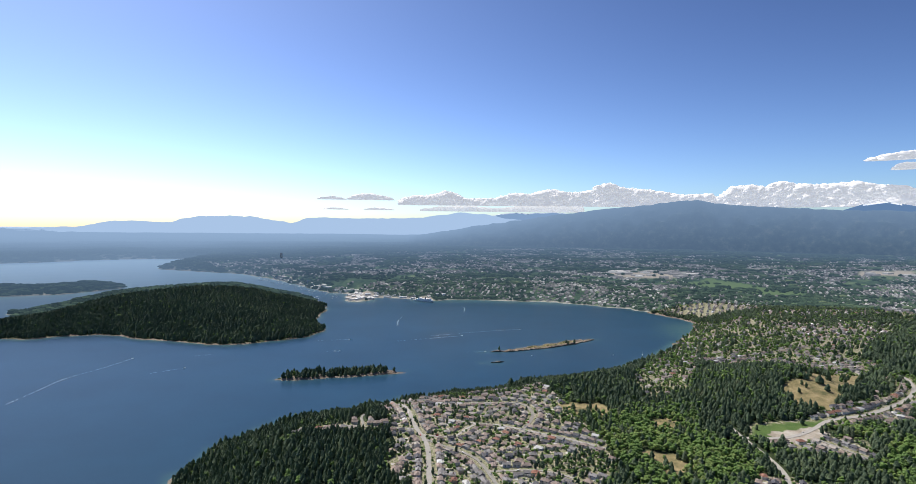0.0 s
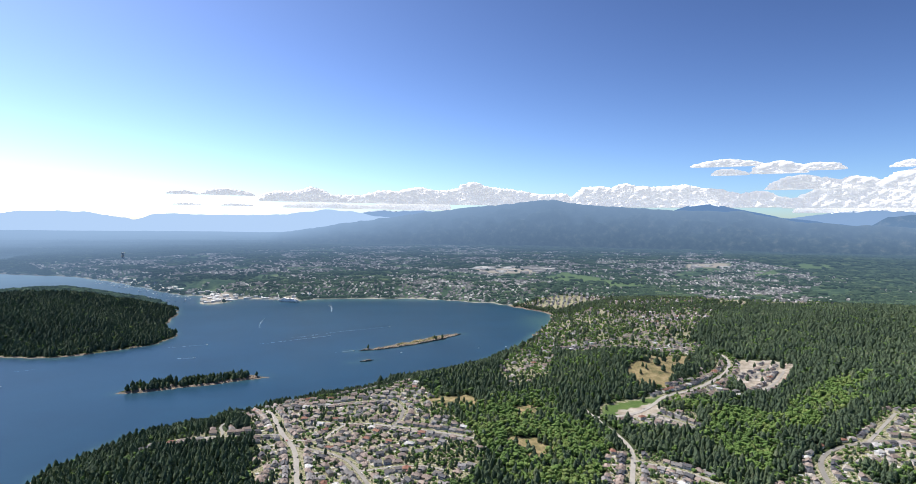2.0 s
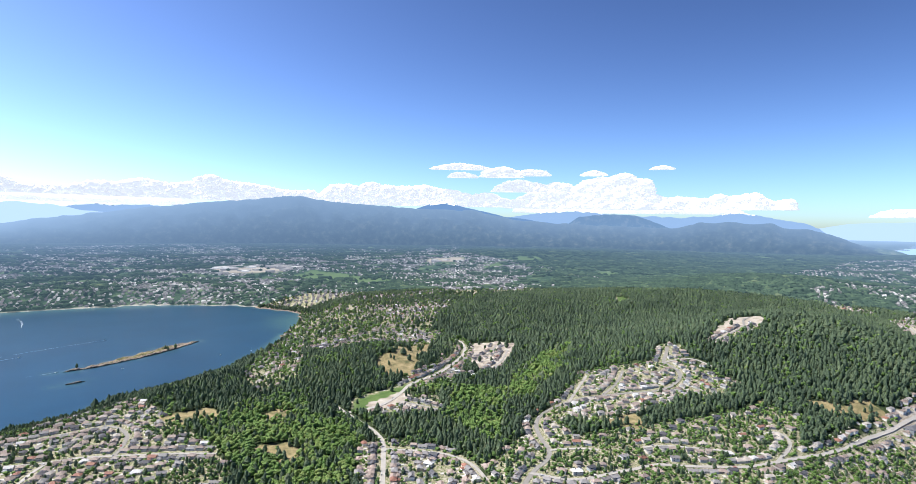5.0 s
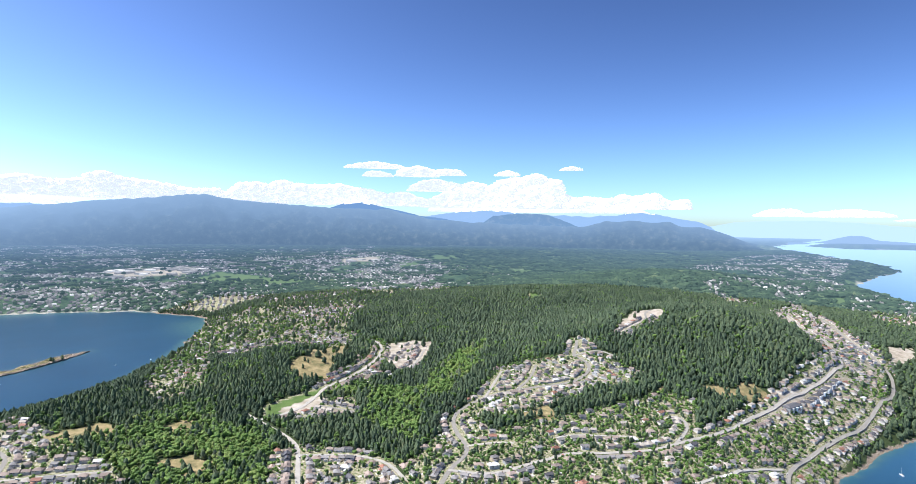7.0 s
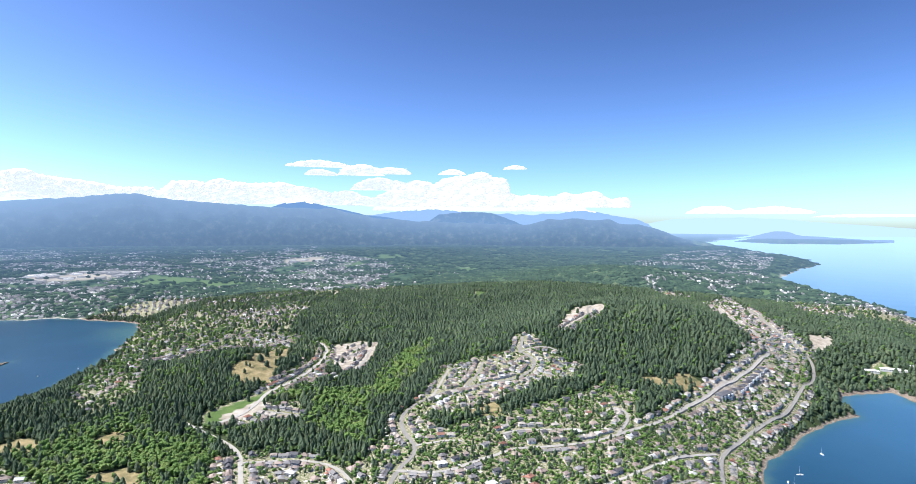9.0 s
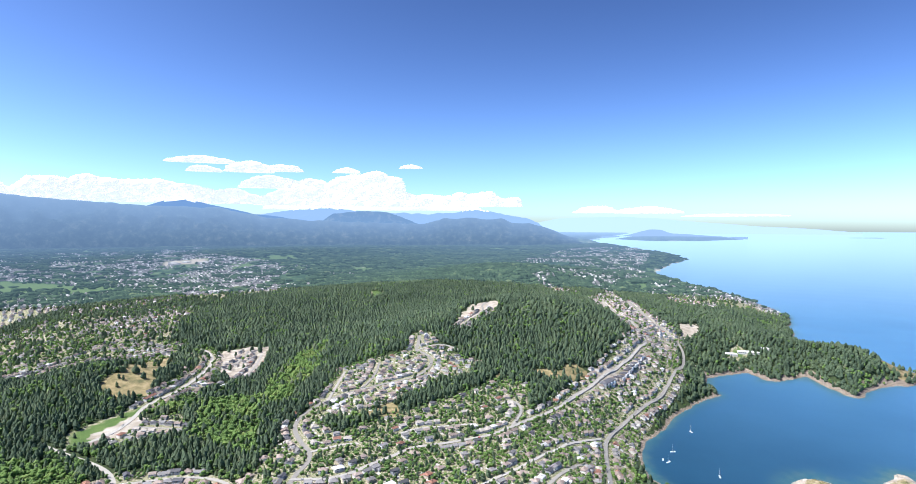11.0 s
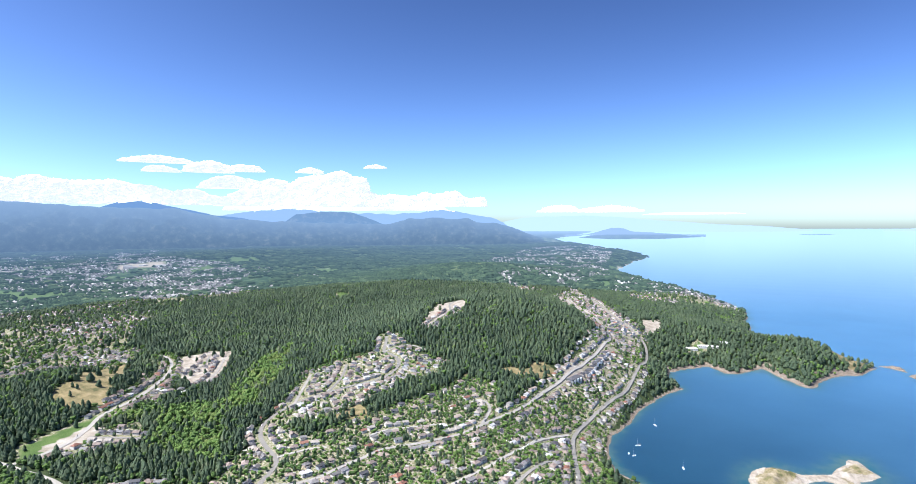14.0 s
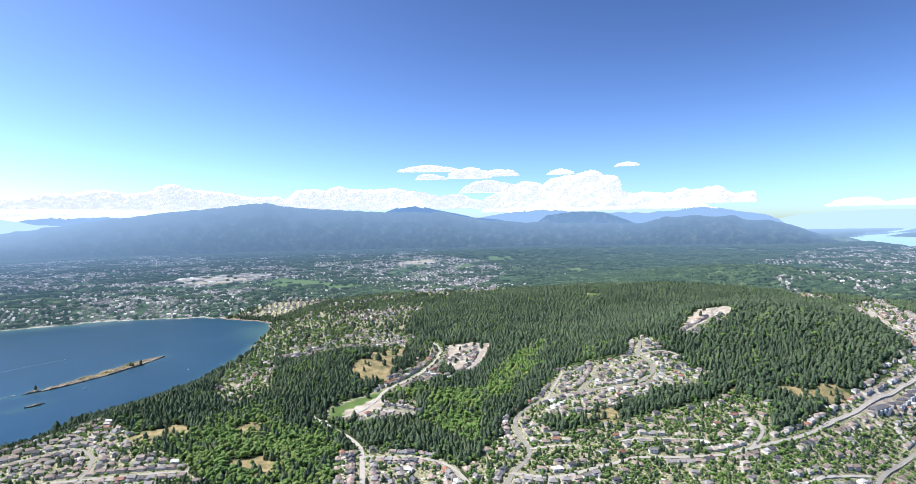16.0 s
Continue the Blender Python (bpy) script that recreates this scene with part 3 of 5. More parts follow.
ISLETS = [LONG_ISLET, REEF, SMALL_REEF, BARE_ISLET, ROCK, OUTER_ROCK]


def within(polys, x, y, soft=0.0):
    """How far inside the nearest of some outlines, in metres."""
    best = np.full(np.shape(x), -1e9)
    for p in polys:
        best = np.maximum(best, signed(p, x, y))
    return best


def clearing(x, y):
    """1 on the far pastures between the woods of the plain."""
    r = np.hypot(x, y)
    w = wave(x, y, 520, 101) + 0.5 * wave(x, y, 190, 102)
    return smooth(0.52, 0.62, w) * smooth(3900, 4300, r) * smooth(11500, 10500, r) * (within(TOWNS[:1] + TOWNS[2:], x, y) < -40) * (x > 500)


# roads: centre line and width
ROADS = [
    ([(1260, 640), (1330, 645), (1420, 640), (1500, 685), (1560, 690)], 7),
    ([(-130, 1275), (-90, 1095), (-75, 1020), (-45, 940), (-40, 840), (-30, 720)], 10),
    ([(-285, 1010), (-180, 1000), (-70, 1010)], 7), ([(-165, 1000), (-190, 1110), (-175, 1155)], 6),
    ([(0, 1060), (45, 1040), (75, 1035), (120, 1000), (160, 970), (200, 940), (250, 900)], 8),
    ([(120, 1000), (140, 1040), (150, 1080), (145, 1120), (130, 1150), (90, 1160)], 8), ([(40, 1045), (15, 1010), (0, 975), (-60, 980)], 7),
    ([(-50, 960), (30, 900), (50, 840), (70, 750)], 7), ([(-105, 1185), (0, 1170), (90, 1160)], 7), ([(-115, 1245), (15, 1275), (105, 1320)], 7),
    ([(50, 840), (135, 840), (180, 800)], 6),
    ([(490, 1000), (490, 945), (490, 910), (490, 850), (480, 800), (450, 750), (400, 670), (360, 610), (300, 495)], 9),
    ([(490, 952), (535, 943), (573, 943), (626, 969), (655, 991), (695, 998), (741, 1007), (820, 1052), (931, 1145), (997, 1216), (1043, 1290), (1054, 1343)], 10),
    ([(755, 1015), (789, 995), (816, 977), (878, 985), (960, 1030), (1070, 1120)], 7), ([(905, 1120), (960, 1105), (1020, 1130), (1085, 1185)], 7), ([(600, 935), (620, 885), (635, 850)], 6),
    ([(465, 770), (525, 705), (540, 645), (520, 585)], 7),
    ([(495, 510), (580, 560), (630, 570), (655, 590), (670, 620), (705, 670), (740, 695), (780, 705), (830, 700), (860, 690), (890, 670), (930, 645), (970, 615),
      (1010, 600), (1060, 605), (1085, 620), (1100, 650), (1100, 670), (1150, 690), (1185, 710)], 9),
    ([(830, 700), (910, 740), (970, 770)], 7), ([(890, 670), (960, 685), (1030, 720)], 7), ([(655, 590), (695, 560), (710, 535)], 7),
    ([(1100, 670), (1160, 640), (1155, 585)], 6), ([(580, 560), (610, 500), (680, 480), (700, 470), (740, 460), (770, 430), (810, 400), (850, 370), (900, 355),
      (950, 345), (1030, 325), (1150, 310), (1230, 290), (1275, 285), (1400, 260), (1500, 240), (1620, 235), (1690, 255), (1750, 300), (2120, 435), (2480, 555)], 9),
    ([(675, 90), (765, 160), (850, 175), (945, 200), (1020, 220), (1060, 220), (1155, 210), (1240, 190), (1395, 160), (1470, 155), (1605, 140), (1730, 145), (1800, 165),
      (1845, 210), (1905, 260), (2280, 370), (2830, 580)], 9),
    ([(770, 500), (795, 490), (825, 465), (880, 410)], 6), ([(900, 355), (980, 365), (1005, 380), (1010, 400), (980, 410)], 7),
    ([(600, 340), (700, 315), (735, 300), (790, 280), (860, 270), (960, 260), (1035, 230)], 7), ([(600, 225), (720, 240), (840, 225), (930, 210)], 7),
    ([(1695, 150), (1725, 105), (1710, 95)], 6), ([(820, 1350), (900, 1410), (1020, 1425)], 7), ([(645, 1500), (750, 1515), (900, 1575)], 7)]


def along(line, step):
    """Points and headings along a smoothed line."""
    p = np.array(line, float)
    for _ in range(2):
        q = np.empty((2 * len(p) - 2, 2))
        q[0::2], q[1::2] = p[:-1] * 0.75 + p[1:] * 0.25, p[:-1] * 0.25 + p[1:] * 0.75
        p = np.vstack([p[:1], q, p[-1:]])
    s = np.concatenate([[0], np.cumsum(np.hypot(*np.diff(p, axis=0).T))])
    t = np.arange(0, s[-1] + 1e-6, step)
    xy = np.stack([np.interp(t, s, p[:, 0]), np.interp(t, s, p[:, 1])], 1)
    d = np.gradient(xy, axis=0) if len(xy) > 1 else np.array([[1.0, 0.0]])
    return xy, np.arctan2(d[:, 1], d[:, 0])


lanes = [(*along(line, 6.0), wide) for line, wide in ROADS]
lane_xy = np.concatenate([a for a, _, _ in lanes])
lane_way = np.concatenate([b for _, b, _ in lanes])


def road_gap(x, y):
    """Metres to the nearest road, and its heading."""
    best, way = np.full(len(x), 1e9), np.zeros(len(x))
    for i in range(0, len(x), 4000):
        d = np.hypot(x[i:i + 4000, None] - lane_xy[None, :, 0], y[i:i + 4000, None] - lane_xy[None, :, 1])
        k = d.argmin(1)
        best[i:i + 4000], way[i:i + 4000] = d[np.arange(len(k)), k], lane_way[k]
    return best, way


# ---- ground: one sheet from under the camera to the horizon ----
az = np.radians(np.concatenate([np.arange(-44, 116, 0.32), np.arange(117, 316, 3.0)]))
rad = np.concatenate([[0.01, 90, 210, 330, 440, 530], np.geomspace(600, 3900, 168), np.geomspace(3990, 50000, 100), [90000, 200000, 900000]])
RR, AA = np.meshgrid(rad, az, indexing="ij")
gx, gy = (RR * np.sin(AA)).ravel(), (RR * np.cos(AA)).ravel()
gx[:len(az)] += 9.0      # the sheet closes a little off the origin
gz, gd = ground(gx, gy)
islets = within(ISLETS, gx, gy)
gz = np.where(islets > -30, -6.0, gz)
gz = gz - RR.ravel() ** 2 / 4.2e7
gz = np.where(gd < -60, np.minimum(gz, -6 - 0.004 * np.maximum(np.hypot(gx, gy) - 3000, 0)), gz)
nr, na = RR.shape
suburb = np.maximum(within(SUBURBS + LEAFY, gx, gy), np.maximum(within(TOWNS, gx, gy), within(GRASS, gx, gy)))
lawn_v = np.maximum(clearing(gx, gy), np.maximum(0.62 * smooth(-8, 8, suburb), smooth(-6, 6, within(GRASS, gx, gy))))
zone = np.stack([lawn_v, smooth(-9, 9, within(DRY, gx, gy) + 16 * wave(gx, gy, 38, 77)), smooth(-5, 5, within(DIRT + MALLS, gx, gy) + 9 * wave(gx, gy, 26, 78) - 3),
                 1 - smooth(3, 9, gd)], 1)
zone[:, 2] = np.maximum(zone[:, 2], 0.46 * smooth(-12, 12, within(CORRIDOR, gx, gy)))
zone[:, 3] = np.maximum(zone[:, 3], (1 - smooth(10, 34, gd)) * np.maximum(smooth(330, 200, np.hypot(gx - 1040, gy - 2560)), np.maximum(smooth(140, 60, np.hypot(gx - 1640, gy - 60)), smooth(520, 300, np.hypot(gx - 1850, gy + 250)))))
i, j = np.meshgrid(np.arange(nr - 1), np.arange(na), indexing="ij")
i, j = i.ravel(), j.ravel()
k = (j + 1) % na
quads = np.stack([i * na + j, i * na + k, (i + 1) * na + k, (i + 1) * na + j], 1)[:, ::-1]
# faces beyond 3 km take the surface with painted haze
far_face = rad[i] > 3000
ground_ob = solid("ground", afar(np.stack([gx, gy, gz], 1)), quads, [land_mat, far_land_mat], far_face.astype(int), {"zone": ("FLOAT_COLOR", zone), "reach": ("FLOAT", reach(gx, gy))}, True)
tagged(ground_ob, "wooded coastal land with lawns, dry grass and dirt", "ground", kind="structure")

# ---- islets: rock rising from the sea, each its own piece of land ----
for name, label, poly in (("islet_wooded", "narrow rocky islet crowned with conifers", LONG_ISLET), ("islet_reef", "long low reef of brown rock with scrub", REEF),
                          ("islet_skerry", "small bare skerry awash", SMALL_REEF), ("islet_bare", "pale rocky islet with dry grass and a gravel neck", BARE_ISLET),
                          ("islet_rock", "bare sea rock", ROCK), ("islet_outer_rock", "bare sea rock", OUTER_ROCK)):
    p = np.array(poly, float)
    lo, hi = p.min(0) - 14, p.max(0) + 14
    X, Y = np.meshgrid(np.arange(lo[0], hi[0], 2.6), np.arange(lo[1], hi[1], 2.6), indexing="ij")
    Z, D = ground(X.ravel(), Y.ravel())
    if poly is REEF or poly is SMALL_REEF:
        D = D - 7
        Z = np.where(D > 0, Z, -3)
    if poly is BARE_ISLET:
        Z = np.where(D > 0, Z * 0.5, Z)
    crag = np.abs(wave(X, Y, 9, 91)).ravel() * 2.2 + np.abs(wave(X, Y, 4, 92)).ravel()
    Z = np.where(D > 0, Z + (crag - 0.8) * smooth(0, 5, D), Z * 3)
    veg = smooth(9, 16, D + wave(X, Y, 22, 93).ravel() * 9)
    pale = 0.9 if poly is BARE_ISLET else 0.0
    z4 = np.stack([veg * 0.3, veg * {LONG_ISLET[0]: 0.2, REEF[0]: 0.45}.get(poly[0], 0.75), pale * (1 - veg * 0.55), (1 - pale) * (1 - veg * (0.8 if poly is not LONG_ISLET else 1))], 1)
    nx, ny = X.shape
    i, j = np.meshgrid(np.arange(nx - 1), np.arange(ny - 1), indexing="ij")
    i, j = i.ravel(), j.ravel()
    q = np.stack([i * ny + j, (i + 1) * ny + j, (i + 1) * ny + j + 1, i * ny + j + 1], 1)
    q = q[(Z[q] > -3).any(1)]
    tagged(solid(name, np.stack([X.ravel(), Y.ravel(), Z], 1), q, [land_mat], None, {"zone": ("FLOAT_COLOR", z4)}), label, "islet", "islets in the bay", "structure")

# ---- sea ----
rad = np.concatenate([[0.01, 180, 450], np.geomspace(630, 3000, 75), np.geomspace(3060, 50000, 50), [90000, 200000, 900000]])
RR, AA = np.meshgrid(rad, az, indexing="ij")
sx, sy = (RR * np.sin(AA)).ravel(), (RR * np.cos(AA)).ravel()
_, sd = ground(sx, sy)
shoal_v = smooth(-26, 2, sd + wave(sx, sy, 90, 31) * 12)
shoal_v = np.maximum(shoal_v, 0.75 * smooth(-48, 0, within([BARE_ISLET], sx, sy) + wave(sx, sy, 40, 32) * 9))
head = smooth(0, 1, np.exp(-(((sx - 960) / 180) ** 2 + ((sy - 2340) / 225) ** 2)))
shoal_v = shoal_v * np.where(within([p for p in ISLETS if p is not BARE_ISLET], sx, sy) > -60, 0.5, 1)
shoal_v = np.maximum(shoal_v, smooth(-210, 0, sd) * head)
nr, na = RR.shape
i, j = np.meshgrid(np.arange(nr - 1), np.arange(na), indexing="ij")
i, j = i.ravel(), j.ravel()
k = (j + 1) % na
quads = np.stack([i * na + j, i * na + k, (i + 1) * na + k, (i + 1) * na + j], 1)[:, ::-1]
# reach: share of the haze glow painted onto the far sea
sea = solid("water", afar(np.stack([sx, sy, -RR.ravel() ** 2 / 4.2e7], 1)), quads, [sea_mat, hazed_sea_mat], (rad[i] >= 3000).astype(int), {"shoal": ("FLOAT", shoal_v * 0.8), "reach": ("FLOAT", 1 - np.exp(-np.maximum(np.hypot(sx, sy) - 3000, 0) / 4500)),
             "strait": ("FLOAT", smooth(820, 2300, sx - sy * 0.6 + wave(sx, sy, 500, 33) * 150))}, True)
tagged(sea, "calm deep blue sea with paler shallows", "sea", kind="structure")


# ---- distance: mountains and clouds ----
def ridge(name, label, profile, extent, foot, rough, material, snow=None, seed=0):
    """A mountain range: its skyline in degrees (to the right, up), as far off as extent, its foot nearer."""
    p = np.array(profile, float)
    a = np.arange(p[0, 0], p[-1, 0] + 1e-6, 0.16)
    up = np.interp(a, p[:, 0], p[:, 1])
    fine = wave(a, a * 0, 0.9, seed) * 0.07 + wave(a, a * 0, 0.35, seed + 1) * 0.035
    up = up + fine * rough
    s = np.linspace(0, 1, 22)
    A, S = np.meshgrid(np.radians(a), s, indexing="ij")
    U = np.repeat(up[:, None], len(s), 1)
    r = foot + (extent - foot) * S
    fold = wave(np.degrees(A) * 1.0, S * 6, 1.1, seed + 5) * 0.10 + wave(np.degrees(A), S * 9, 0.5, seed + 6) * 0.05
    low = np.where(S * 0 + foot < 12000, -1.9, -0.9)
    e = low + (U - low) * S ** 0.7 + fold * rough * np.sin(np.pi * S) * np.maximum(U + 0.9, 0.2) * 0.8
    z = EYE + r * np.tan(np.radians(e))
    v = np.stack([r * np.sin(A), r * np.cos(A), z], -1)
    rear = v[:, -1:].copy()
    rear[..., :2] *= 1.08
    rear[..., 2] = 0
    v = np.concatenate([v, rear], 1)
    na, ns = v.shape[:2]
    i, j = np.meshgrid(np.arange(na - 1), np.arange(ns - 1), indexing="ij")
    i, j = i.ravel(), j.ravel()
    q = np.stack([i * ns + j, (i + 1) * ns + j, (i + 1) * ns + j + 1, i * ns + j + 1], 1)
    slot = None
    mats = [material]
    if snow is not None:
        mats.append(snow_mat)
        slot = ((j > 19) & (np.repeat(up[:-1, None], ns - 1, 1).ravel() > snow)).astype(int)
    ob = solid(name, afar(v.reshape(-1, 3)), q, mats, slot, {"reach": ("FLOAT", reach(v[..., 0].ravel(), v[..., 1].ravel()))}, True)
    return tagged(ob, label, "mountain", "mountains on the skyline", "structure")


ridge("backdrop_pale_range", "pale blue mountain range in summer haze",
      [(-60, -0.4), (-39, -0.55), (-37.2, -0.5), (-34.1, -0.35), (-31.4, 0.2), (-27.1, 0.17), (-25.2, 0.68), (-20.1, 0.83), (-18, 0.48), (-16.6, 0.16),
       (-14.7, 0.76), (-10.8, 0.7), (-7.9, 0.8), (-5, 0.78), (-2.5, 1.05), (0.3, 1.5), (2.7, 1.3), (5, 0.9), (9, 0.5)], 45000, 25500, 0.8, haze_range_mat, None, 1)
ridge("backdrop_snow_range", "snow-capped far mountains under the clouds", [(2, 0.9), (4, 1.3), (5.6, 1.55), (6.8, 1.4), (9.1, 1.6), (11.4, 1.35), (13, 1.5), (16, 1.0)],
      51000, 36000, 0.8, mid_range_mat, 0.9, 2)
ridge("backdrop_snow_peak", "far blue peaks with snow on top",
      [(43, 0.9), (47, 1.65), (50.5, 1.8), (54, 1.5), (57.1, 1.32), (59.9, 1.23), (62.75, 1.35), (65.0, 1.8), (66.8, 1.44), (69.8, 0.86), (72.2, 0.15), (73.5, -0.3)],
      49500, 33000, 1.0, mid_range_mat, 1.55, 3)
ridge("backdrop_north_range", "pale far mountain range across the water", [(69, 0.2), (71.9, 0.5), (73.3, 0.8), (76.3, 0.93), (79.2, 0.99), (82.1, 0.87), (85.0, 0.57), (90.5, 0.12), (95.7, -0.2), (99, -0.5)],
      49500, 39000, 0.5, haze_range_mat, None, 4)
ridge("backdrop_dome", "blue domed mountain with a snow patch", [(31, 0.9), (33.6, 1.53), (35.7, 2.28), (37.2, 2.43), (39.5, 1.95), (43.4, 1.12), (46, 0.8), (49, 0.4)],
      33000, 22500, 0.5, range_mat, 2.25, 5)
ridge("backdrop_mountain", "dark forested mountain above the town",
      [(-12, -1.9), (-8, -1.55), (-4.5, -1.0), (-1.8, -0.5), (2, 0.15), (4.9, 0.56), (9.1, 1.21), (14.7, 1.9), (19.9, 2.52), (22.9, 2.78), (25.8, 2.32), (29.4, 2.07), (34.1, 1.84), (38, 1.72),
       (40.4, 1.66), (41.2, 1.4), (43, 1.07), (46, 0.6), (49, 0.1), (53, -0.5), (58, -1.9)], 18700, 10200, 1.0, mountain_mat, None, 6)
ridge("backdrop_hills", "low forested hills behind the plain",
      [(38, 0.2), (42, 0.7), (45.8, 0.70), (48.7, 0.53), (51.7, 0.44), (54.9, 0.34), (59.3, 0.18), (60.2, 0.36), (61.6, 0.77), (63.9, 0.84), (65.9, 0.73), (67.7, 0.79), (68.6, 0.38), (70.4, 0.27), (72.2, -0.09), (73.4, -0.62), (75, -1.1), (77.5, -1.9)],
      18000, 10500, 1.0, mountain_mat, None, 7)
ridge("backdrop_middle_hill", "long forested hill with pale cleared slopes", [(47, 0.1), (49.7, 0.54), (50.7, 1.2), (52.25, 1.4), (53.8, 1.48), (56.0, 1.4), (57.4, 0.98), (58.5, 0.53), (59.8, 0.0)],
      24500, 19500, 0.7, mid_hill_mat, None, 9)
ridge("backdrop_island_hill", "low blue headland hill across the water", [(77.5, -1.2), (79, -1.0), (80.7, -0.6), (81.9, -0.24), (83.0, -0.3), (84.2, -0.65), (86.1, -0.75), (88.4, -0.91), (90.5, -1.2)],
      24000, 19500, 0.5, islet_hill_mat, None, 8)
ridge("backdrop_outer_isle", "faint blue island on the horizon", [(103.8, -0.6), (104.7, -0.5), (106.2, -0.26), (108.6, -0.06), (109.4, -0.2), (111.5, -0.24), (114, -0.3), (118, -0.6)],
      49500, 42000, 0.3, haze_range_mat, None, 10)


PUFFS = []
for k in range(14):
    ball = bmesh.new()
    bmesh.ops.create_icosphere(ball, subdivisions=3, radius=1)
    puff_f = np.array([[v.index for v in f.verts] for f in ball.faces])
    PUFFS.append(np.array([v.co * (1 + 0.34 * noise.noise(v.co * 1.5 + Vector((k, 0, 0))) + 0.24 * noise.noise(v.co * 3.4 + Vector((0, k, 3)))
                                   + 0.13 * noise.noise(v.co * 7.5 + Vector((3, k, 0)))) for v in ball.verts]))
    ball.free()


def cumulus(top, base, seed, puff=0.42, flat=1.5):
    """A bank of cloud: its heaped top in degrees (to the right, up) over a level base, built of many billows."""
    dice = random.Random(seed)
    p = np.array(top, float)
    extent = 4800
    vs, fs, o = [], [], 0
    a = p[0, 0]
    while a < p[-1, 0]:
        crest = float(np.interp(a, p[:, 0], p[:, 1]))
        high = crest - base
        r = min(puff * dice.uniform(0.6, 1.15), max(high * 0.55, 0.09))
        e = crest - r * 0.85
        while True:
            w = r * flat * dice.uniform(0.9, 1.3)
            q = PUFFS[dice.randrange(len(PUFFS))] * np.array([w, r * 1.2, r])
            spin = dice.choice((-1, 1))
            q = q * np.array([spin, 1, 1])
            q[:, 2] = np.maximum(q[:, 2], base - 0.1 * r - e)
            q = q * (radians(1) * extent)
            b = radians(a + dice.uniform(-0.5, 0.5) * r)
            c, s_ = math.cos(-b), math.sin(-b)
            q = np.stack([q[:, 0] * c - q[:, 1] * s_, q[:, 0] * s_ + q[:, 1] * c, q[:, 2]], 1)
            d = extent - 25 * (crest - e) + dice.uniform(-12, 12)
            q += np.array([math.sin(b) * d, math.cos(b) * d, EYE + d * math.tan(radians(e))])
            vs.append(q)
            fs.append(puff_f[:, ::spin] + o)
            o += len(q)
            if e - r * 0.3 < base:
                break
            e -= r * dice.uniform(0.7, 1.1)
            r = puff * dice.uniform(0.6, 1.1)
        a += max(0.10, puff * 0.55 * min(1.0, high / puff))
    ob = solid("cloud", np.concatenate(vs), np.concatenate(fs), [cloud_glow_mat], None, None, True)
    return tagged(ob, "white cumulus cloud low over the mountains", "cloud", "clouds along the skyline", "structure")


def small_cloud(left, right, low, high, seed):
    """A lone flat-based cloud, highest near its middle."""
    dice = random.Random(seed)
    u = [0, 0.12, 0.3, 0.5, 0.7, 0.88, 1]
    cumulus([(left + (right - left) * k, low + (high - low) * h * dice.uniform(0.8, 1.0)) for k, h in zip(u, (0.35, 0.7, 0.95, 1.05, 0.85, 0.6, 0.3))],
            low, seed, (high - low) * 0.38, 2.2)


cumulus([(-5.6, 2.78), (-4.4, 3.09), (-2.35, 3.12), (-1.2, 3.61), (0.0, 3.15), (0.9, 2.81), (3.9, 2.9), (5.6, 3.38), (7.4, 3.33), (9.4, 3.8), (11.1, 3.51),
         (13.1, 3.62), (14.0, 3.91), (14.4, 4.36), (15.0, 4.36), (15.4, 4.07), (17.2, 3.83), (19.1, 3.64), (21.2, 3.24), (22.8, 3.22), (24.0, 3.31), (24.6, 2.8)], 2.2, 41)
cumulus([(24.3, 2.8), (25.2, 3.08), (26.2, 3.92), (27.3, 4.05), (28.7, 3.76), (29.2, 4.1), (29.8, 4.3), (30.5, 4.05), (32.5, 3.9), (34.1, 4.01), (35.2, 4.12), (36.5, 3.74),
         (38.0, 3.7), (40.1, 3.14), (41.5, 3.49), (42.4, 3.09), (44.7, 2.6)], 2.1, 42)
cumulus([(42.5, 4.01), (43.5, 4.57), (44.9, 4.85), (45.7, 4.61), (47.4, 4.31), (48.4, 4.63), (50.5, 4.0)], 3.65, 43)
cumulus([(43.6, 2.5), (45.2, 3.08), (46.0, 3.65), (47.9, 3.86), (50.5, 4.05), (51.3, 4.7), (52.3, 5.0), (53.6, 5.08), (54.9, 5.47), (55.5, 4.92), (56.7, 4.94), (57.2, 4.19),
         (57.5, 3.41), (58.8, 2.97), (60.2, 3.15), (61.9, 2.92), (62.8, 3.0), (63.4, 3.38), (64.0, 3.17), (65.2, 3.24), (66.4, 3.54), (66.7, 3.05), (67.7, 2.7), (69.0, 2.86),
         (69.4, 2.3)], 2.0, 44)
cumulus([(44.5, 1.9), (47, 2.3), (50, 2.2), (54, 2.4), (58, 2.2), (62, 2.1), (65, 1.9)], 1.6, 45, 0.3, 2.4)
cumulus([(-3.4, 1.7), (-2.0, 2.0), (1.0, 2.1), (4, 1.9), (8, 2.3), (12, 2.2)], 1.6, 46, 0.25, 2.4)
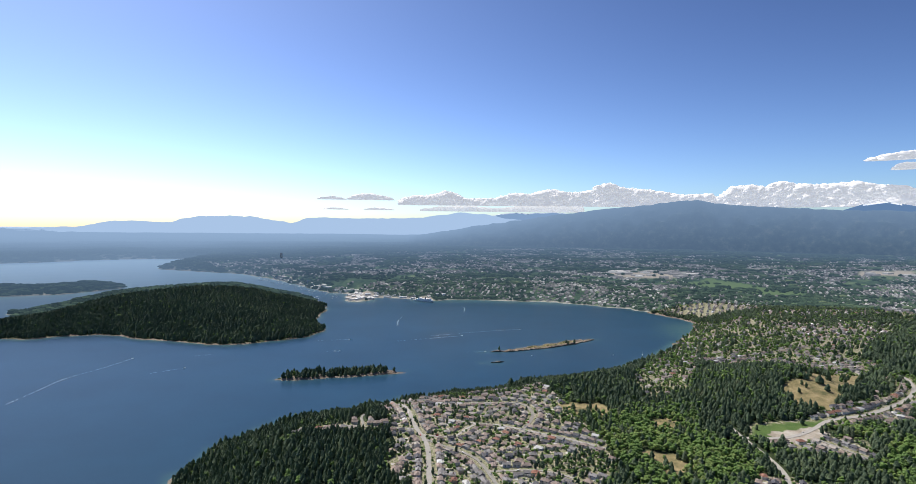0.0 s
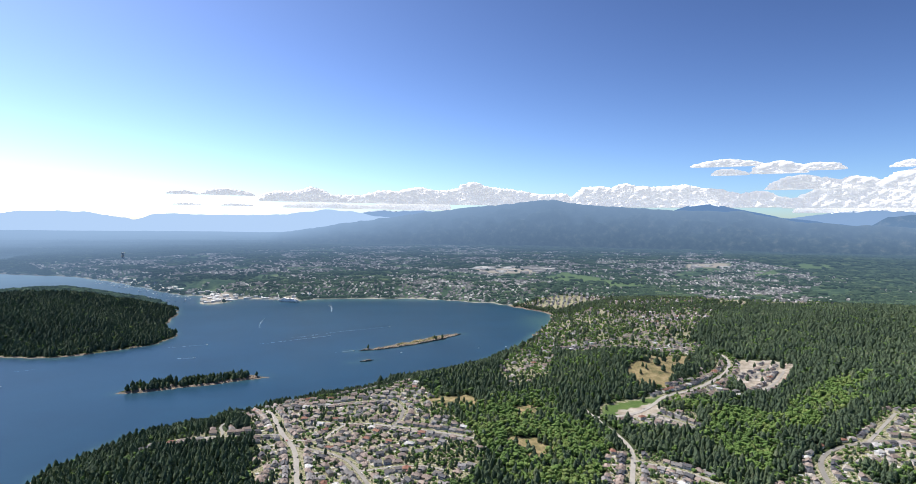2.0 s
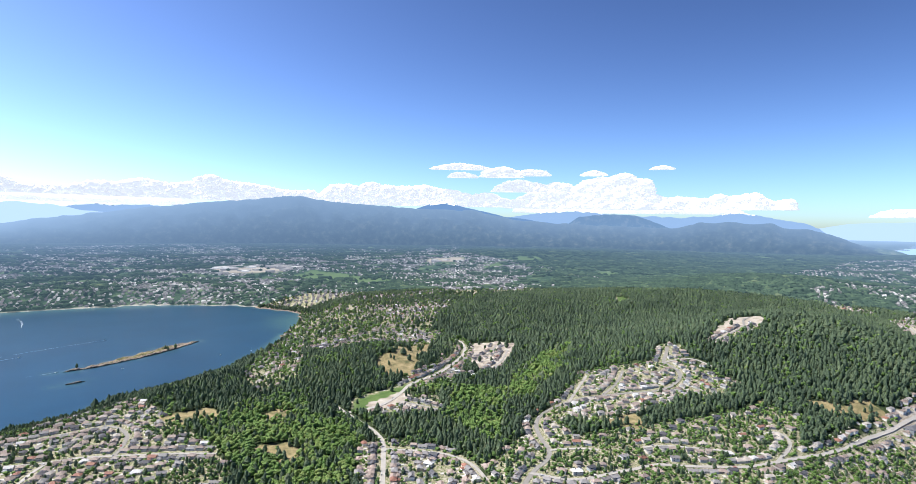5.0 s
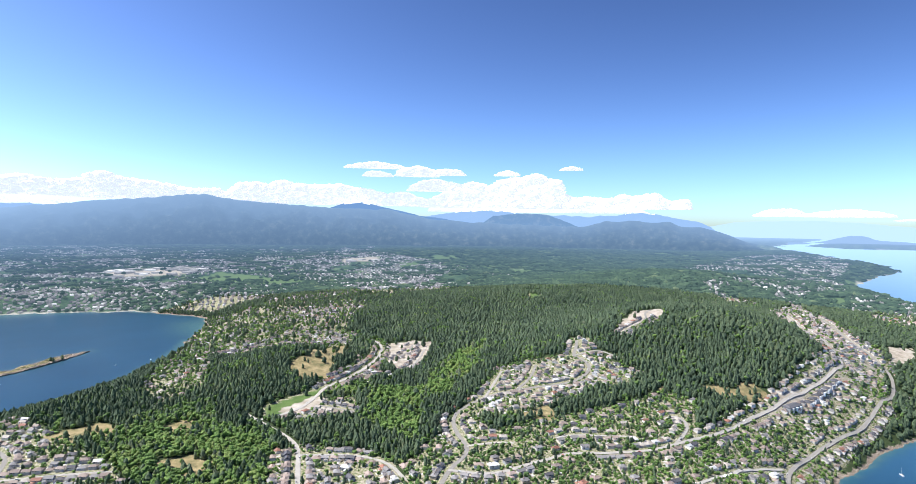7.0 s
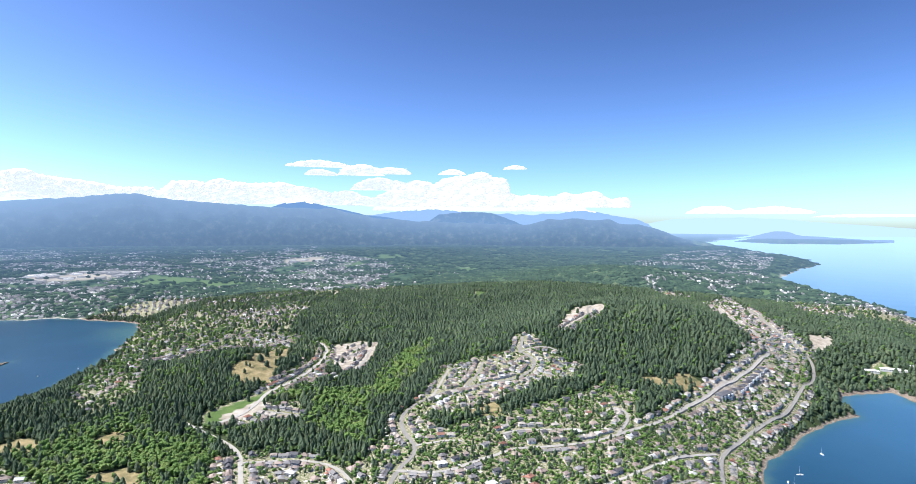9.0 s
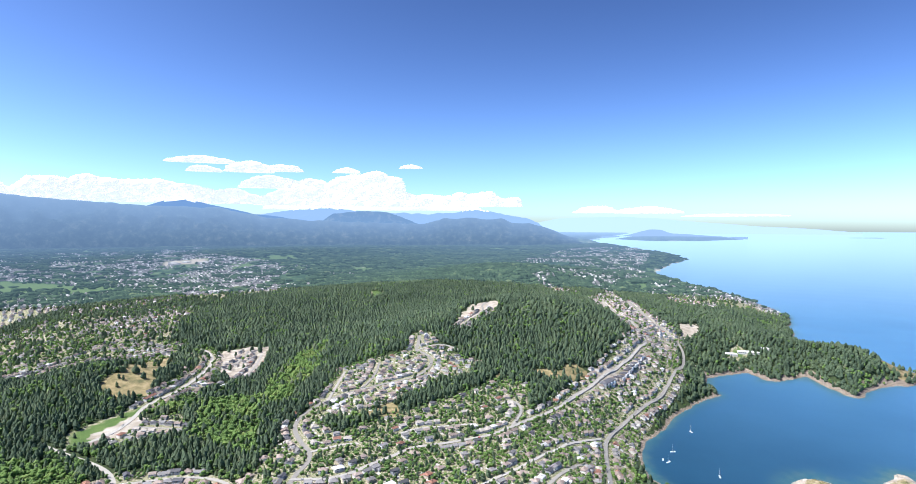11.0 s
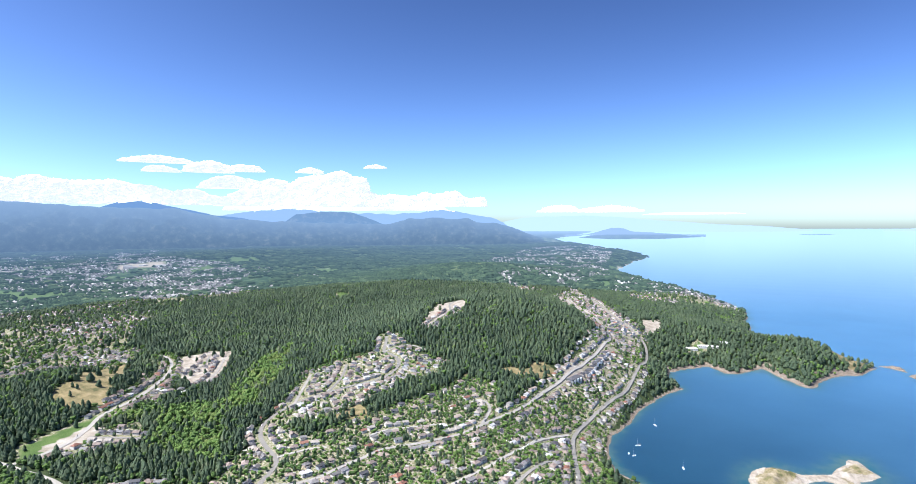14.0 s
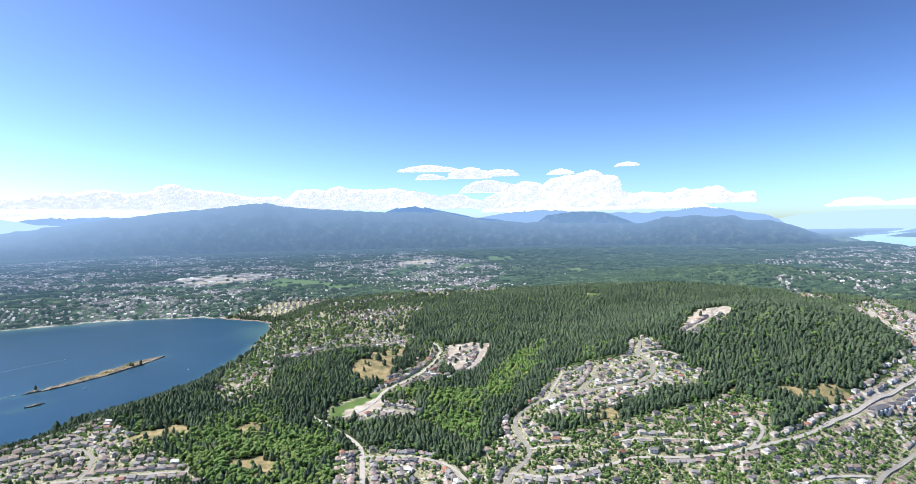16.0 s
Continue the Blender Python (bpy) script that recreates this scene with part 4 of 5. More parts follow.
for n_c, row in enumerate([(-13.9, -11.4, 2.58, 2.92), (-10.8, -6.8, 2.62, 3.22), (-9.3, -6.6, 1.62, 1.86), (-13.4, -11.2, 1.6, 1.8), (36.3, 41.5, 5.8, 6.42), (37.7, 40.2, 5.0, 5.55),
                           (41.5, 44.4, 5.1, 6.15), (44.5, 47.6, 5.25, 5.87), (51.2, 53.1, 5.25, 5.74), (57.5, 59.4, 5.8, 6.18), (75.3, 78.8, 1.35, 2.05), (79.1, 84.5, 1.3, 1.92),
                           (85.0, 93.6, 0.98, 1.2)]):
    small_cloud(*row, 60 + n_c)


# ---- trees ----
def conifer_shape(rings, sides, seed, rough=0.24):
    """A conifer's crown one metre high: a lumpy, pointed egg of boughs, widest low down."""
    rng = random.Random(seed)
    s = Shape()
    v = []
    lean = (rng.uniform(-0.03, 0.03), rng.uniform(-0.03, 0.03))
    fat = rng.uniform(0.9, 1.12)
    for k in range(rings):
        f = k / rings
        z = 0.08 + 0.84 * f
        r = fat * float(np.interp(f, (0, 0.2, 0.45, 0.7, 1), (0.165, 0.235, 0.225, 0.17, 0.075)))
        spin = rng.random() * 6
        for i in range(sides):
            q = r * rng.uniform(1 - rough, 1 + rough) * (1.12 if (i + k) % 2 else 0.88)
            a = spin * 0.1 + math.tau * (i + 0.5 * (k % 2) + rng.uniform(-0.2, 0.2)) / sides
            v.append((lean[0] * f + q * math.cos(a), lean[1] * f + q * math.sin(a), z + rng.uniform(-0.045, 0.035)))
    v.append((lean[0], lean[1], 1.0))
    f = []
    for k in range(rings - 1):
        for i in range(sides):
            a, b, c, d = k * sides + i, k * sides + (i + 1) % sides, (k + 1) * sides + (i + 1) % sides, (k + 1) * sides + i
            f += [(a, b, d), (b, c, d)]
    top = len(v) - 1
    f += [((rings - 1) * sides + i, (rings - 1) * sides + (i + 1) % sides, top) for i in range(sides)]
    return s.put(v, f)


def broad_shape(clumps, level, seed, wide=0.42):
    """A broadleaf crown one metre high: leaf clumps heaped round a middle, gaps between them."""
    rng = random.Random(seed)
    s = Shape()
    ball = bmesh.new()
    bmesh.ops.create_icosphere(ball, subdivisions=level, radius=1)
    for k in range(clumps):
        a, h = rng.random() * math.tau, rng.random()
        d = wide * 0.62 * math.sqrt(rng.random()) * (1.15 - 0.6 * h) if clumps > 1 else 0
        r = wide * (0.95 if clumps == 1 else rng.uniform(0.34, 0.58))
        c = Vector((d * math.cos(a), d * math.sin(a), 0.36 + 0.42 * h if clumps > 1 else 0.55))
        v = [c + p.co * r * (1 + 0.38 * noise.noise(p.co * 1.9 + Vector((seed, k, 0)))) for p in ball.verts]
        s.put([(p.x, p.y, min(max(p.z, 0.1), 1.02)) for p in v], [[p.index for p in f.verts] for f in ball.faces])
    ball.free()
    return s


def conifer_thing(seed):
    base = new("conifer_tree")
    s = Shape().tube(0, 0, -0.05, 0.9, 0.018, 0.003, 6)
    part("trunk", s, bark_mat, base, "straight brown trunk")
    part("crown", conifer_shape(12, 12, seed, 0.3), conifer_mat, base)
    return tagged(base, "tall dark green conifer with drooping boughs", "tree", "trees among the houses")


def broad_thing(seed):
    base = new("broadleaf_tree")
    s = Shape().tube(0, 0, -0.05, 0.5, 0.03, 0.015, 6)
    for k in range(3):
        a = k * 2.1 + seed
        s.put([(0.015, 0, 0.25), (-0.015, 0, 0.25), (0.2 * math.cos(a), 0.2 * math.sin(a), 0.62), (0, 0.015, 0.3)], [(0, 1, 2), (1, 3, 2), (3, 0, 2)])
    part("trunk", s, bark_mat, base, "short forked trunk")
    part("crown", broad_shape(13, 1, seed, 0.46), broad_mat, base)
    return tagged(base, "bushy bright green broadleaf tree in leaf", "tree", "trees among the houses")


rng = np.random.default_rng(7)


def jitter(r0, r1, step, grow=False):
    """Uneven points over the seen sector between two ranges; step in metres, or a share of the range."""
    if grow:
        u = np.arange(math.log(r0), math.log(r1), step)
        a = np.arange(radians(-43), radians(115), step)
        U, A = np.meshgrid(u, a)
        U, A = U.ravel() + rng.uniform(-0.5, 0.5, U.size) * step, A.ravel() + rng.uniform(-0.5, 0.5, U.size) * step
        r = np.exp(U)
        return r * np.sin(A), r * np.cos(A)
    g = np.arange(-r1, r1, step)
    X, Y = np.meshgrid(g, g)
    X, Y = X.ravel() + rng.uniform(-0.5, 0.5, X.size) * step, Y.ravel() + rng.uniform(-0.5, 0.5, X.size) * step
    r, a = np.hypot(X, Y), np.degrees(np.arctan2(X, Y))
    m = (r > r0) & (r < r1) & (a > -43) & (a < 115)
    return X[m], Y[m]


# ---- houses: places first, so that no tree stands in one ----
homes = []      # x, y, heading of the front, kind of street


lots = {}


def try_home(x, y, way, gap):
    i, j = int(x // 20), int(y // 20)
    for di in (-1, 0, 1):
        for dj in (-1, 0, 1):
            for hx, hy in lots.get((i + di, j + dj), ()):
                if math.hypot(hx - x, hy - y) < gap:
                    return
    lots.setdefault((i, j), []).append((x, y))
    homes.append((x, y, way))


seat = random.Random(11)
for (line, wide), dense in zip(ROADS, [1] * len(ROADS)):
    for side in (1, -1):
        xy, way = along(line, 14.5)
        for (x, y), w in zip(xy, way):
            if seat.random() < (0.38 if signed(LEAFY[2], np.array([x]), np.array([y]))[0] > 0 else 0.06):
                continue
            off = wide / 2 + 11 + seat.uniform(-1, 2)
            hx, hy = x - math.sin(w) * off * side, y + math.cos(w) * off * side
            homes.append((hx, hy, w + (math.pi if side > 0 else 0)))
pool = np.array(homes)
keep = (within(SUBURBS + LEAFY, pool[:, 0], pool[:, 1]) > -16) & (wave(pool[:, 0], pool[:, 1], 70, 73) < 0.5)
keep |= (np.hypot(pool[:, 0] - 915, pool[:, 1] - 1110) < 195) & (rng.random(len(pool)) < 0.7)
gap_, _ = road_gap(pool[:, 0], pool[:, 1])
keep &= (gap_ > 12) & (within(GRASS + DRY + DIRT[3:4], pool[:, 0], pool[:, 1]) < 0)
homes = []
for x, y, w in pool[keep]:
    try_home(x, y, w, 12.6)
for zones, step, share in ((CORRIDOR, 14, 0.95), (SUBURBS, 15, 0.9), (LEAFY, 21, 0.55)):
    px, py = jitter(500, 3050, step)
    m = within(zones, px, py) > (-14 if zones is CORRIDOR else 3) + 12 * wave(px, py, 45, 75)
    m &= wave(px, py, 70, 73) < (np.where(px < 320, 0.34, 0.5) if zones is SUBURBS else 0.7)
    px, py = px[m], py[m]
    m = rng.random(len(px)) < share
    px, py = px[m], py[m]
    g, w = road_gap(px, py)
    z, d = ground(px, py)
    m = (g > 15) & (d > np.where(px > 600, 16, 30)) & (within(GRASS + DRY + DIRT[3:4], px, py) < 0)
    for x, y, a in zip(px[m], py[m], w[m]):
        try_home(x, y, a + seat.choice((0, math.pi)) + seat.uniform(-0.15, 0.15), {14: 13.5, 15: 14.5}.get(step, 18))
homes = np.array(homes)
hz, hd = ground(homes[:, 0], homes[:, 1])
inland = hd > np.where(homes[:, 0] > 600, 16, 46)
homes, hz = homes[inland], hz[inland]
order = np.argsort(np.hypot(homes[:, 0], homes[:, 1]))
homes, hz = homes[order], hz[order]


def house_thing(wide, deep, storeys, gable, wing, roof, wall, label):
    """A detached house with its front towards -y: body, roof, garage with its door, windows, door, chimney."""
    base = new("house")
    h = 2.6 * storeys
    w, d = wide / 2, deep / 2
    body = Shape().box(-w, w, -d, d, -3, h)
    if gable:
        for x in (-w, w):
            body.put([(x, -d, h), (x, d, h), (x, 0, h + 0.48 * d)], [(0, 1, 2)])
    gx0, gx1 = (-w, -w + 6.4) if wing > 0 else (w - 6.4, w)
    body.box(gx0, gx1, -d - 5.2, -d, -3, 2.7)
    part("wall", body, wall, base)
    cover = Shape().hip(-w - 0.6, w + 0.6, -d - 0.6, d + 0.6, h + 0.05, 0.55 * d + 0.6, gable=gable)
    cover.hip(gx0 - 0.5, gx1 + 0.5, -d - 5.8, -d + 0.4, 2.75, 2.0)
    part("roof", cover, roof, base)
    part("garage_door", Shape().box(gx0 + 0.7, gx1 - 0.7, -d - 5.28, -d - 5.2, -0.1, 2.3), trim_mat, base, "white panelled garage door")
    side = -1 if wing > 0 else 1
    spots = [(side * -w * 0.45 if storeys > 1 else side * -w * 0.2, -d, 2.6 * (storeys - 1)), (side * -w * 0.05 if storeys > 1 else side * -w * 0.75, -d, 2.6 * (storeys - 1))]
    spots += [(-w * 0.5, d, 2.6 * (storeys - 1)), (w * 0.4, d, 2.6 * (storeys - 1)), (w * 0.4, d, 0)]
    for x, y, z in spots:
        s = 0.06 if y > 0 else -0.06
        x = -x if y < 0 and side < 0 else x
        pane = part("window", Shape().box(x - 1.1, x + 1.1, min(y, y + s), max(y, y + s), z + 0.9, z + 2.3), glass_mat, base, "dark window pane")
    x = w * 0.35 * -side
    part("door", Shape().box(x - 0.5, x + 0.5, -d - 0.06, -d, 0, 2.1), roof_dark, base, "dark front door")
    part("chimney", Shape().box(w * 0.5 - 0.45, w * 0.5 + 0.45, 0.6, 1.5, h, h + 0.55 * d + 1.3), brick_mat, base)
    return tagged(base, label, "house", "suburban houses")


styles = [(14, 9.5, 2, False, 1, roof_taupe, wall_white, "two-storey white house with a taupe hipped shingle roof"),
          (13, 9, 2, True, -1, roof_grey, wall_white, "two-storey white house with a grey gabled shingle roof"),
          (15, 10, 1, False, -1, roof_taupe, wall_beige, "low beige bungalow with a taupe hipped shingle roof"),
          (13, 10, 2, False, 1, roof_grey, wall_beige, "two-storey beige house with a grey hipped shingle roof"),
          (14, 9, 2, True, 1, roof_dark, wall_grey, "two-storey grey house with a charcoal gabled shingle roof"),
          (16, 9, 1, True, 1, roof_grey, wall_white, "low white bungalow with a grey gabled shingle roof"),
          (13, 9.5, 2, False, -1, roof_red, wall_beige, "two-storey beige house with a red-brown hipped roof"),
          (15, 10, 2, False, -1, roof_white, wall_white, "pale flat-looking house with a light shallow roof")]
pick = random.Random(5)
weights = [7, 5, 5, 6, 3, 4, 2, 1]
made = {}
N_HOMES = min(300, len(homes))
for (x, y, w), z in zip(homes[:N_HOMES], hz[:N_HOMES]):
    k = pick.choices(range(8), weights)[0]
    m = pose(x, y, z + 0.3, 0, 0, math.degrees(w)) @ Matrix.Scale(pick.uniform(0.78, 0.96), 4)
    if k not in made:
        made[k] = house_thing(*styles[k])
        made[k].matrix_basis = m
    else:
        s = copy_thing(made[k], Matrix())
        s.matrix_basis = m


def plain_house(wide, deep, h, gable, slot_wall=0, slot_roof=1):
    s = Shape().box(-wide / 2, wide / 2, -deep / 2, deep / 2, -3, h, slot_wall)
    s.box(-wide / 2 + 0.2, -wide / 2 + 6, -deep / 2 - 4.5, -deep / 2, -3, 2.8, slot_wall)
    s.hip(-wide / 2 - 0.6, wide / 2 + 0.6, -deep / 2 - 0.6, deep / 2 + 0.6, h + 0.05, 3.2, 0.25, slot_roof, gable)
    s.hip(-wide / 2 - 0.3, -wide / 2 + 6.5, -deep / 2 - 5, -deep / 2 + 0.5, 2.9, 1.6, 0.25, slot_roof)
    s.box(-wide / 2 + 0.8, -wide / 2 + 5.4, -deep / 2 - 4.58, -deep / 2 - 4.5, -0.1, 2.3, 3)
    for x in (0.05, 0.3):
        for y in (-1, 1):
            s.box(wide * x - 1.0, wide * x + 1.0, y * deep / 2 - 0.06, y * deep / 2 + 0.06, h - 1.7, h - 0.4, 2)
    return s.arrays()


def tiny_house(wide, deep, h, gable):
    s = Shape()
    x, y = wide / 2, deep / 2
    v = [(a, b, c) for c in (-2, h) for a, b in ((-x, -y), (x, -y), (x, y), (-x, y))]
    s.put(v, [(0, 1, 5, 4), (1, 2, 6, 5), (2, 3, 7, 6), (3, 0, 4, 7)], 0)
    i = 0 if gable else y * 0.8
    e = 0.6
    v = [(-x - e, -y - e, h), (x + e, -y - e, h), (x + e, y + e, h), (-x - e, y + e, h), (-x - e + i, 0, h + 3.2), (x + e - i, 0, h + 3.2)]
    s.put(v, [(0, 1, 5, 4), (1, 2, 5), (2, 3, 4, 5), (3, 0, 4)], 1)
    return s.arrays()


rest = homes[N_HOMES:]
kinds = [plain_house(14, 9.5, 5.0, False), plain_house(13, 9, 5.0, True), plain_house(15, 10, 3.2, False)]
at = np.column_stack([rest[:, :2], hz[N_HOMES:] + 0.3])
ob = scatter("houses", kinds, rng.integers(0, 3, len(rest)), at, rest[:, 2], np.repeat(rng.uniform(0.74, 0.94, (len(rest), 1)), 3, 1), rng.random(len(rest)),
             [walls_stuff_mat, roofs_stuff_mat, glass_mat, trim_mat])
tagged(ob, "rows of pale houses with grey-brown shingle roofs", "houses", kind="stuff")

# the town: rows along streets, block by block
tx, ty = [], []
tw = []
for cell, (r0, r1, along_step, across) in enumerate(((1900, 4000, 19, 28), (4000, 6300, 21, 32), (6300, 10500, 30, 46))):
    for ang in (0.35, 1.1):
        c, s = math.cos(ang), math.sin(ang)
        u, v = np.meshgrid(np.arange(-r1, r1, along_step), np.arange(-r1, r1, across))
        u, v = u.ravel() + rng.uniform(-6, 6, u.size), v.ravel() + rng.uniform(-7, 7, u.size)
        x, y = u * c - v * s, u * s + v * c
        r, a = np.hypot(x, y), np.degrees(np.arctan2(x, y))
        m = (r > r0) & (r < r1) & (a > -43) & (a < 115)
        x, y = x[m], y[m]
        m = (wave(x, y, 630, 51) > 0) == (ang > 0.5)
        m &= wave(x, y, 315, 52) + 0.5 * wave(x, y, 135, 53) > -0.42
        x, y = x[m], y[m]
        inn = within(TOWNS, x, y)
        m = (inn > 0) & (within(GRASS + MALLS + DIRT, x, y) < -10) & (rng.random(len(x)) < 0.86)
        x, y = x[m], y[m]
        tx.append(x), ty.append(y), tw.append(np.full(len(x), ang) + rng.normal(0, 0.2, len(x)))
tx, ty, tw = np.concatenate(tx), np.concatenate(ty), np.concatenate(tw)
tz, td = ground(tx, ty)
m = td > 18
tx, ty, tw, tz = tx[m], ty[m], tw[m], tz[m]
town_r = np.hypot(tx, ty)
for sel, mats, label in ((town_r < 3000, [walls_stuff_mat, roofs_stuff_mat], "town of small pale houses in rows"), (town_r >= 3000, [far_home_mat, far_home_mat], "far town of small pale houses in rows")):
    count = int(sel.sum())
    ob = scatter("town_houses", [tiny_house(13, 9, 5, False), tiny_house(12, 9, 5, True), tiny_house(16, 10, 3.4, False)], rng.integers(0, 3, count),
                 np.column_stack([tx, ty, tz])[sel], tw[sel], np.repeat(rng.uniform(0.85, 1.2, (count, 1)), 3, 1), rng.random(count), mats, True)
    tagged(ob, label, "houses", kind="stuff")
# sheds, shops and warehouses with flat pale roofs
mx, my = jitter(3450, 5400, 62)
m = (within(MALLS, mx, my) > 4) & (rng.random(len(mx)) < 0.5)
big = [Shape().box(-1, 1, -1, 1, -0.5, 1, 0).arrays()]
mz, _ = ground(mx[m], my[m])
count = int(m.sum())
ob = scatter("warehouses", big, np.zeros(count, int), np.column_stack([mx[m], my[m], mz]), np.full(count, 0.35),
             np.column_stack([rng.uniform(18, 46, count), rng.uniform(13, 26, count), rng.uniform(6, 11, count)]), 0.55 + 0.45 * rng.random(count), [far_home_mat], True)
tagged(ob, "far shops and warehouses with flat white roofs", "warehouse", kind="stuff")


# ---- woods ----
home_xy = homes[:, :2]


def clear_of_homes(x, y, gap):
    cell = {}
    for hx, hy in home_xy:
        cell.setdefault((int(hx // 20), int(hy // 20)), []).append((hx, hy))
    out = np.ones(len(x), bool)
    for n, (a, b) in enumerate(zip(x, y)):
        i, j = int(a // 20), int(b // 20)
        for di in (-1, 0, 1):
            for dj in (-1, 0, 1):
                for hx, hy in cell.get((i + di, j + dj), ()):
                    if (hx - a) ** 2 + (hy - b) ** 2 < gap * gap:
                        out[n] = False
    return out


def wood(x, y, far=False):
    """Which points bear a tree, and whether it is broadleaf."""
    z, d = ground(x, y)
    p = np.where(d > 7, 0.97, 0.0)
    r_ = np.hypot(x, y)
    blur = 14 * wave(x, y, 45, 74)
    leafy_in, sub, town = within(LEAFY, x, y) + blur, within(SUBURBS, x, y) + blur, within(TOWNS, x, y)
    broad = 0.14 + np.where((x > 1450) & (y < 260), 0.55, np.where(r_ > 1400, 0.25, 0.5)) * smooth(0.3, 0.6, wave(x, y, 180, 61) * 0.7 + wave(x, y, 60, 62) * 0.5)
    p = np.where((leafy_in > 0) & (d > np.where(x > 600, 12, 28)), p * np.where(r_ > 1300, 0.34, 0.68), p)
    p = np.where((sub > 0) & (d > np.where(x > 600, 34, 48)), p * (np.where(x < 320, 0.40, 0.28) + 0.5 * smooth(0.05, 0.4, wave(x, y, 70, 73))), p)
    p = np.where(within(CORRIDOR, x, y) + blur > -8, np.minimum(p, 0.10), p)
    patch = smooth(-0.25, 0.35, wave(x, y, 300, 71) + 0.5 * wave(x, y, 120, 72))
    open_town = within(TOWNS[1:6], x, y) > 0
    p = np.where(town > 0, p * np.where(open_town, 0.06 + 0.22 * patch, 0.07 + 0.33 * patch + 0.3 * (within(TOWNS[7:], x, y) > 0)), p)
    broad = np.where((leafy_in > 0) | (sub > 0), np.where(x > 480, 0.68, 0.5), broad)
    p = np.where((x > 600) & (x < 1450) & (y < 420) & (d < 70), p * 0.38, p)
    broad = np.where(town > 0, 0.4, broad)
    br = within(BRIGHT, x, y)
    broad = np.where(br > -10, 0.72 + 0.24 * smooth(-0.3, 0.1, wave(x, y, 46, 64)), broad)
    broad = np.where((x < -60) | ((d < 60) & (x < 600)), 0.06, broad)
    p = np.where(within(DRY, x, y) + 16 * wave(x, y, 38, 77) > 0, p * 0.07, p)
    p = np.where(within(DIRT + MALLS, x, y) > -3, p * 0.05, p)
    copse = (wave(x, y, 110, 103) > -0.05) & (r_ > 2500)
    p = np.where(within(GRASS, x, y) > 0, p * np.where(copse, 0.7, 0.05), p)
    p = p * (1 - 0.93 * clearing(x, y))
    bare = within([REEF, SMALL_REEF, BARE_ISLET, ROCK, OUTER_ROCK], x, y) > -15
    p = np.where(bare, 0.05 * (d > 9) * (y > 500), p)
    islet = within([LONG_ISLET], x, y)
    p = np.where((islet > 0) & ((x > -200) | (x < -475)), p * 0.1, p)
    keep = rng.random(len(x)) < p
    return keep, rng.random(len(x)) < broad, z


x, y = jitter(500, 1500, 7.2)
g, _ = road_gap(x, y)
keep, broad, z = wood(x, y)
keep &= g > np.where(np.maximum(within(SUBURBS, x, y), within(LEAFY, x, y)) > 0, 5.5, 8.5)
keep[keep] &= clear_of_homes(x[keep], y[keep], 9.5)
x, y, z, broad = x[keep], y[keep], z[keep], broad[keep]
town_tree = np.maximum(within(SUBURBS, x, y), within(LEAFY, x, y)) > 0
tall = np.where(broad, 6 + 10 * rng.beta(1.8, 2.2, len(x)), 9 + 11 * rng.beta(1.8, 2.4, len(x)))
belt = ground(x, y)[1] < 75
tall = np.where(belt & ~broad & (x > -150) & (x < 620), tall * 1.4, tall)
tall = np.where(town_tree, tall * 0.66, tall)
tall = np.where(within([LONG_ISLET], x, y) > 0, tall * 1.0, tall)
# the 300 nearest trees among the houses stand one by one
lone = np.where(town_tree)[0]
lone = lone[np.argsort(np.hypot(x[lone], y[lone]))][:300]
made_c, made_b = [], []
for n in lone:
    m = pose(x[n], y[n], z[n], 0, 0, rng.uniform(0, 360)) @ Matrix.Diagonal((tall[n] * 1.05, tall[n] * 1.05, tall[n], 1))
    bank, maker = (made_b, broad_thing) if broad[n] else (made_c, conifer_thing)
    if len(bank) < 5:
        bank.append(maker(len(bank) + 3))
        bank[-1].matrix_basis = m
    else:
        s = copy_thing(bank[int(rng.integers(5))], Matrix())
        s.matrix_basis = m
m = np.ones(len(x), bool)
m[lone] = False
x, y, z, broad, tall = x[m], y[m], z[m], broad[m], tall[m]


def plant(name, label, shapes, x, y, z, tall, wide, mat, pull=False):
    n = len(x)
    size = np.column_stack([tall * wide, tall * wide, tall])
    ob = scatter(name, [s.arrays() for s in shapes], rng.integers(0, len(shapes), n), np.column_stack([x, y, z - 0.3]), rng.uniform(0, 6.3, n), size,
                 np.clip(0.45 + 0.3 * wave(x, y, 60, 81) + 0.25 * (within(BRIGHT, x, y) > -15) - 0.3 * ((x < -495) & (y < 4600)) + rng.normal(0, 0.17, n), 0, 1), [mat], pull)
    return tagged(ob, label, "trees", kind="stuff")


near = np.hypot(x, y) < 1200
for sel, tiers, sides, tag in ((near, 6, 7, ""), (~near, 4, 6, "")):
    m = sel & ~broad
    plant("conifer_wood", "dense wood of dark green conifers", [conifer_shape(tiers, sides, 20 + k) for k in range(6)], x[m], y[m], z[m], tall[m],
          rng.uniform(0.85, 1.25, m.sum()), conifer_stuff_mat)
    m = sel & broad
    plant("broadleaf_wood", "bright green broadleaf wood in full leaf", [broad_shape(9 if tiers > 5 else 5, 1, 30 + k) for k in range(6)], x[m], y[m], z[m], tall[m],
          rng.uniform(0.9, 1.2, m.sum()), broad_stuff_mat)
x, y = jitter(1500, 3010, 10.0)
keep, broad, z = wood(x, y)
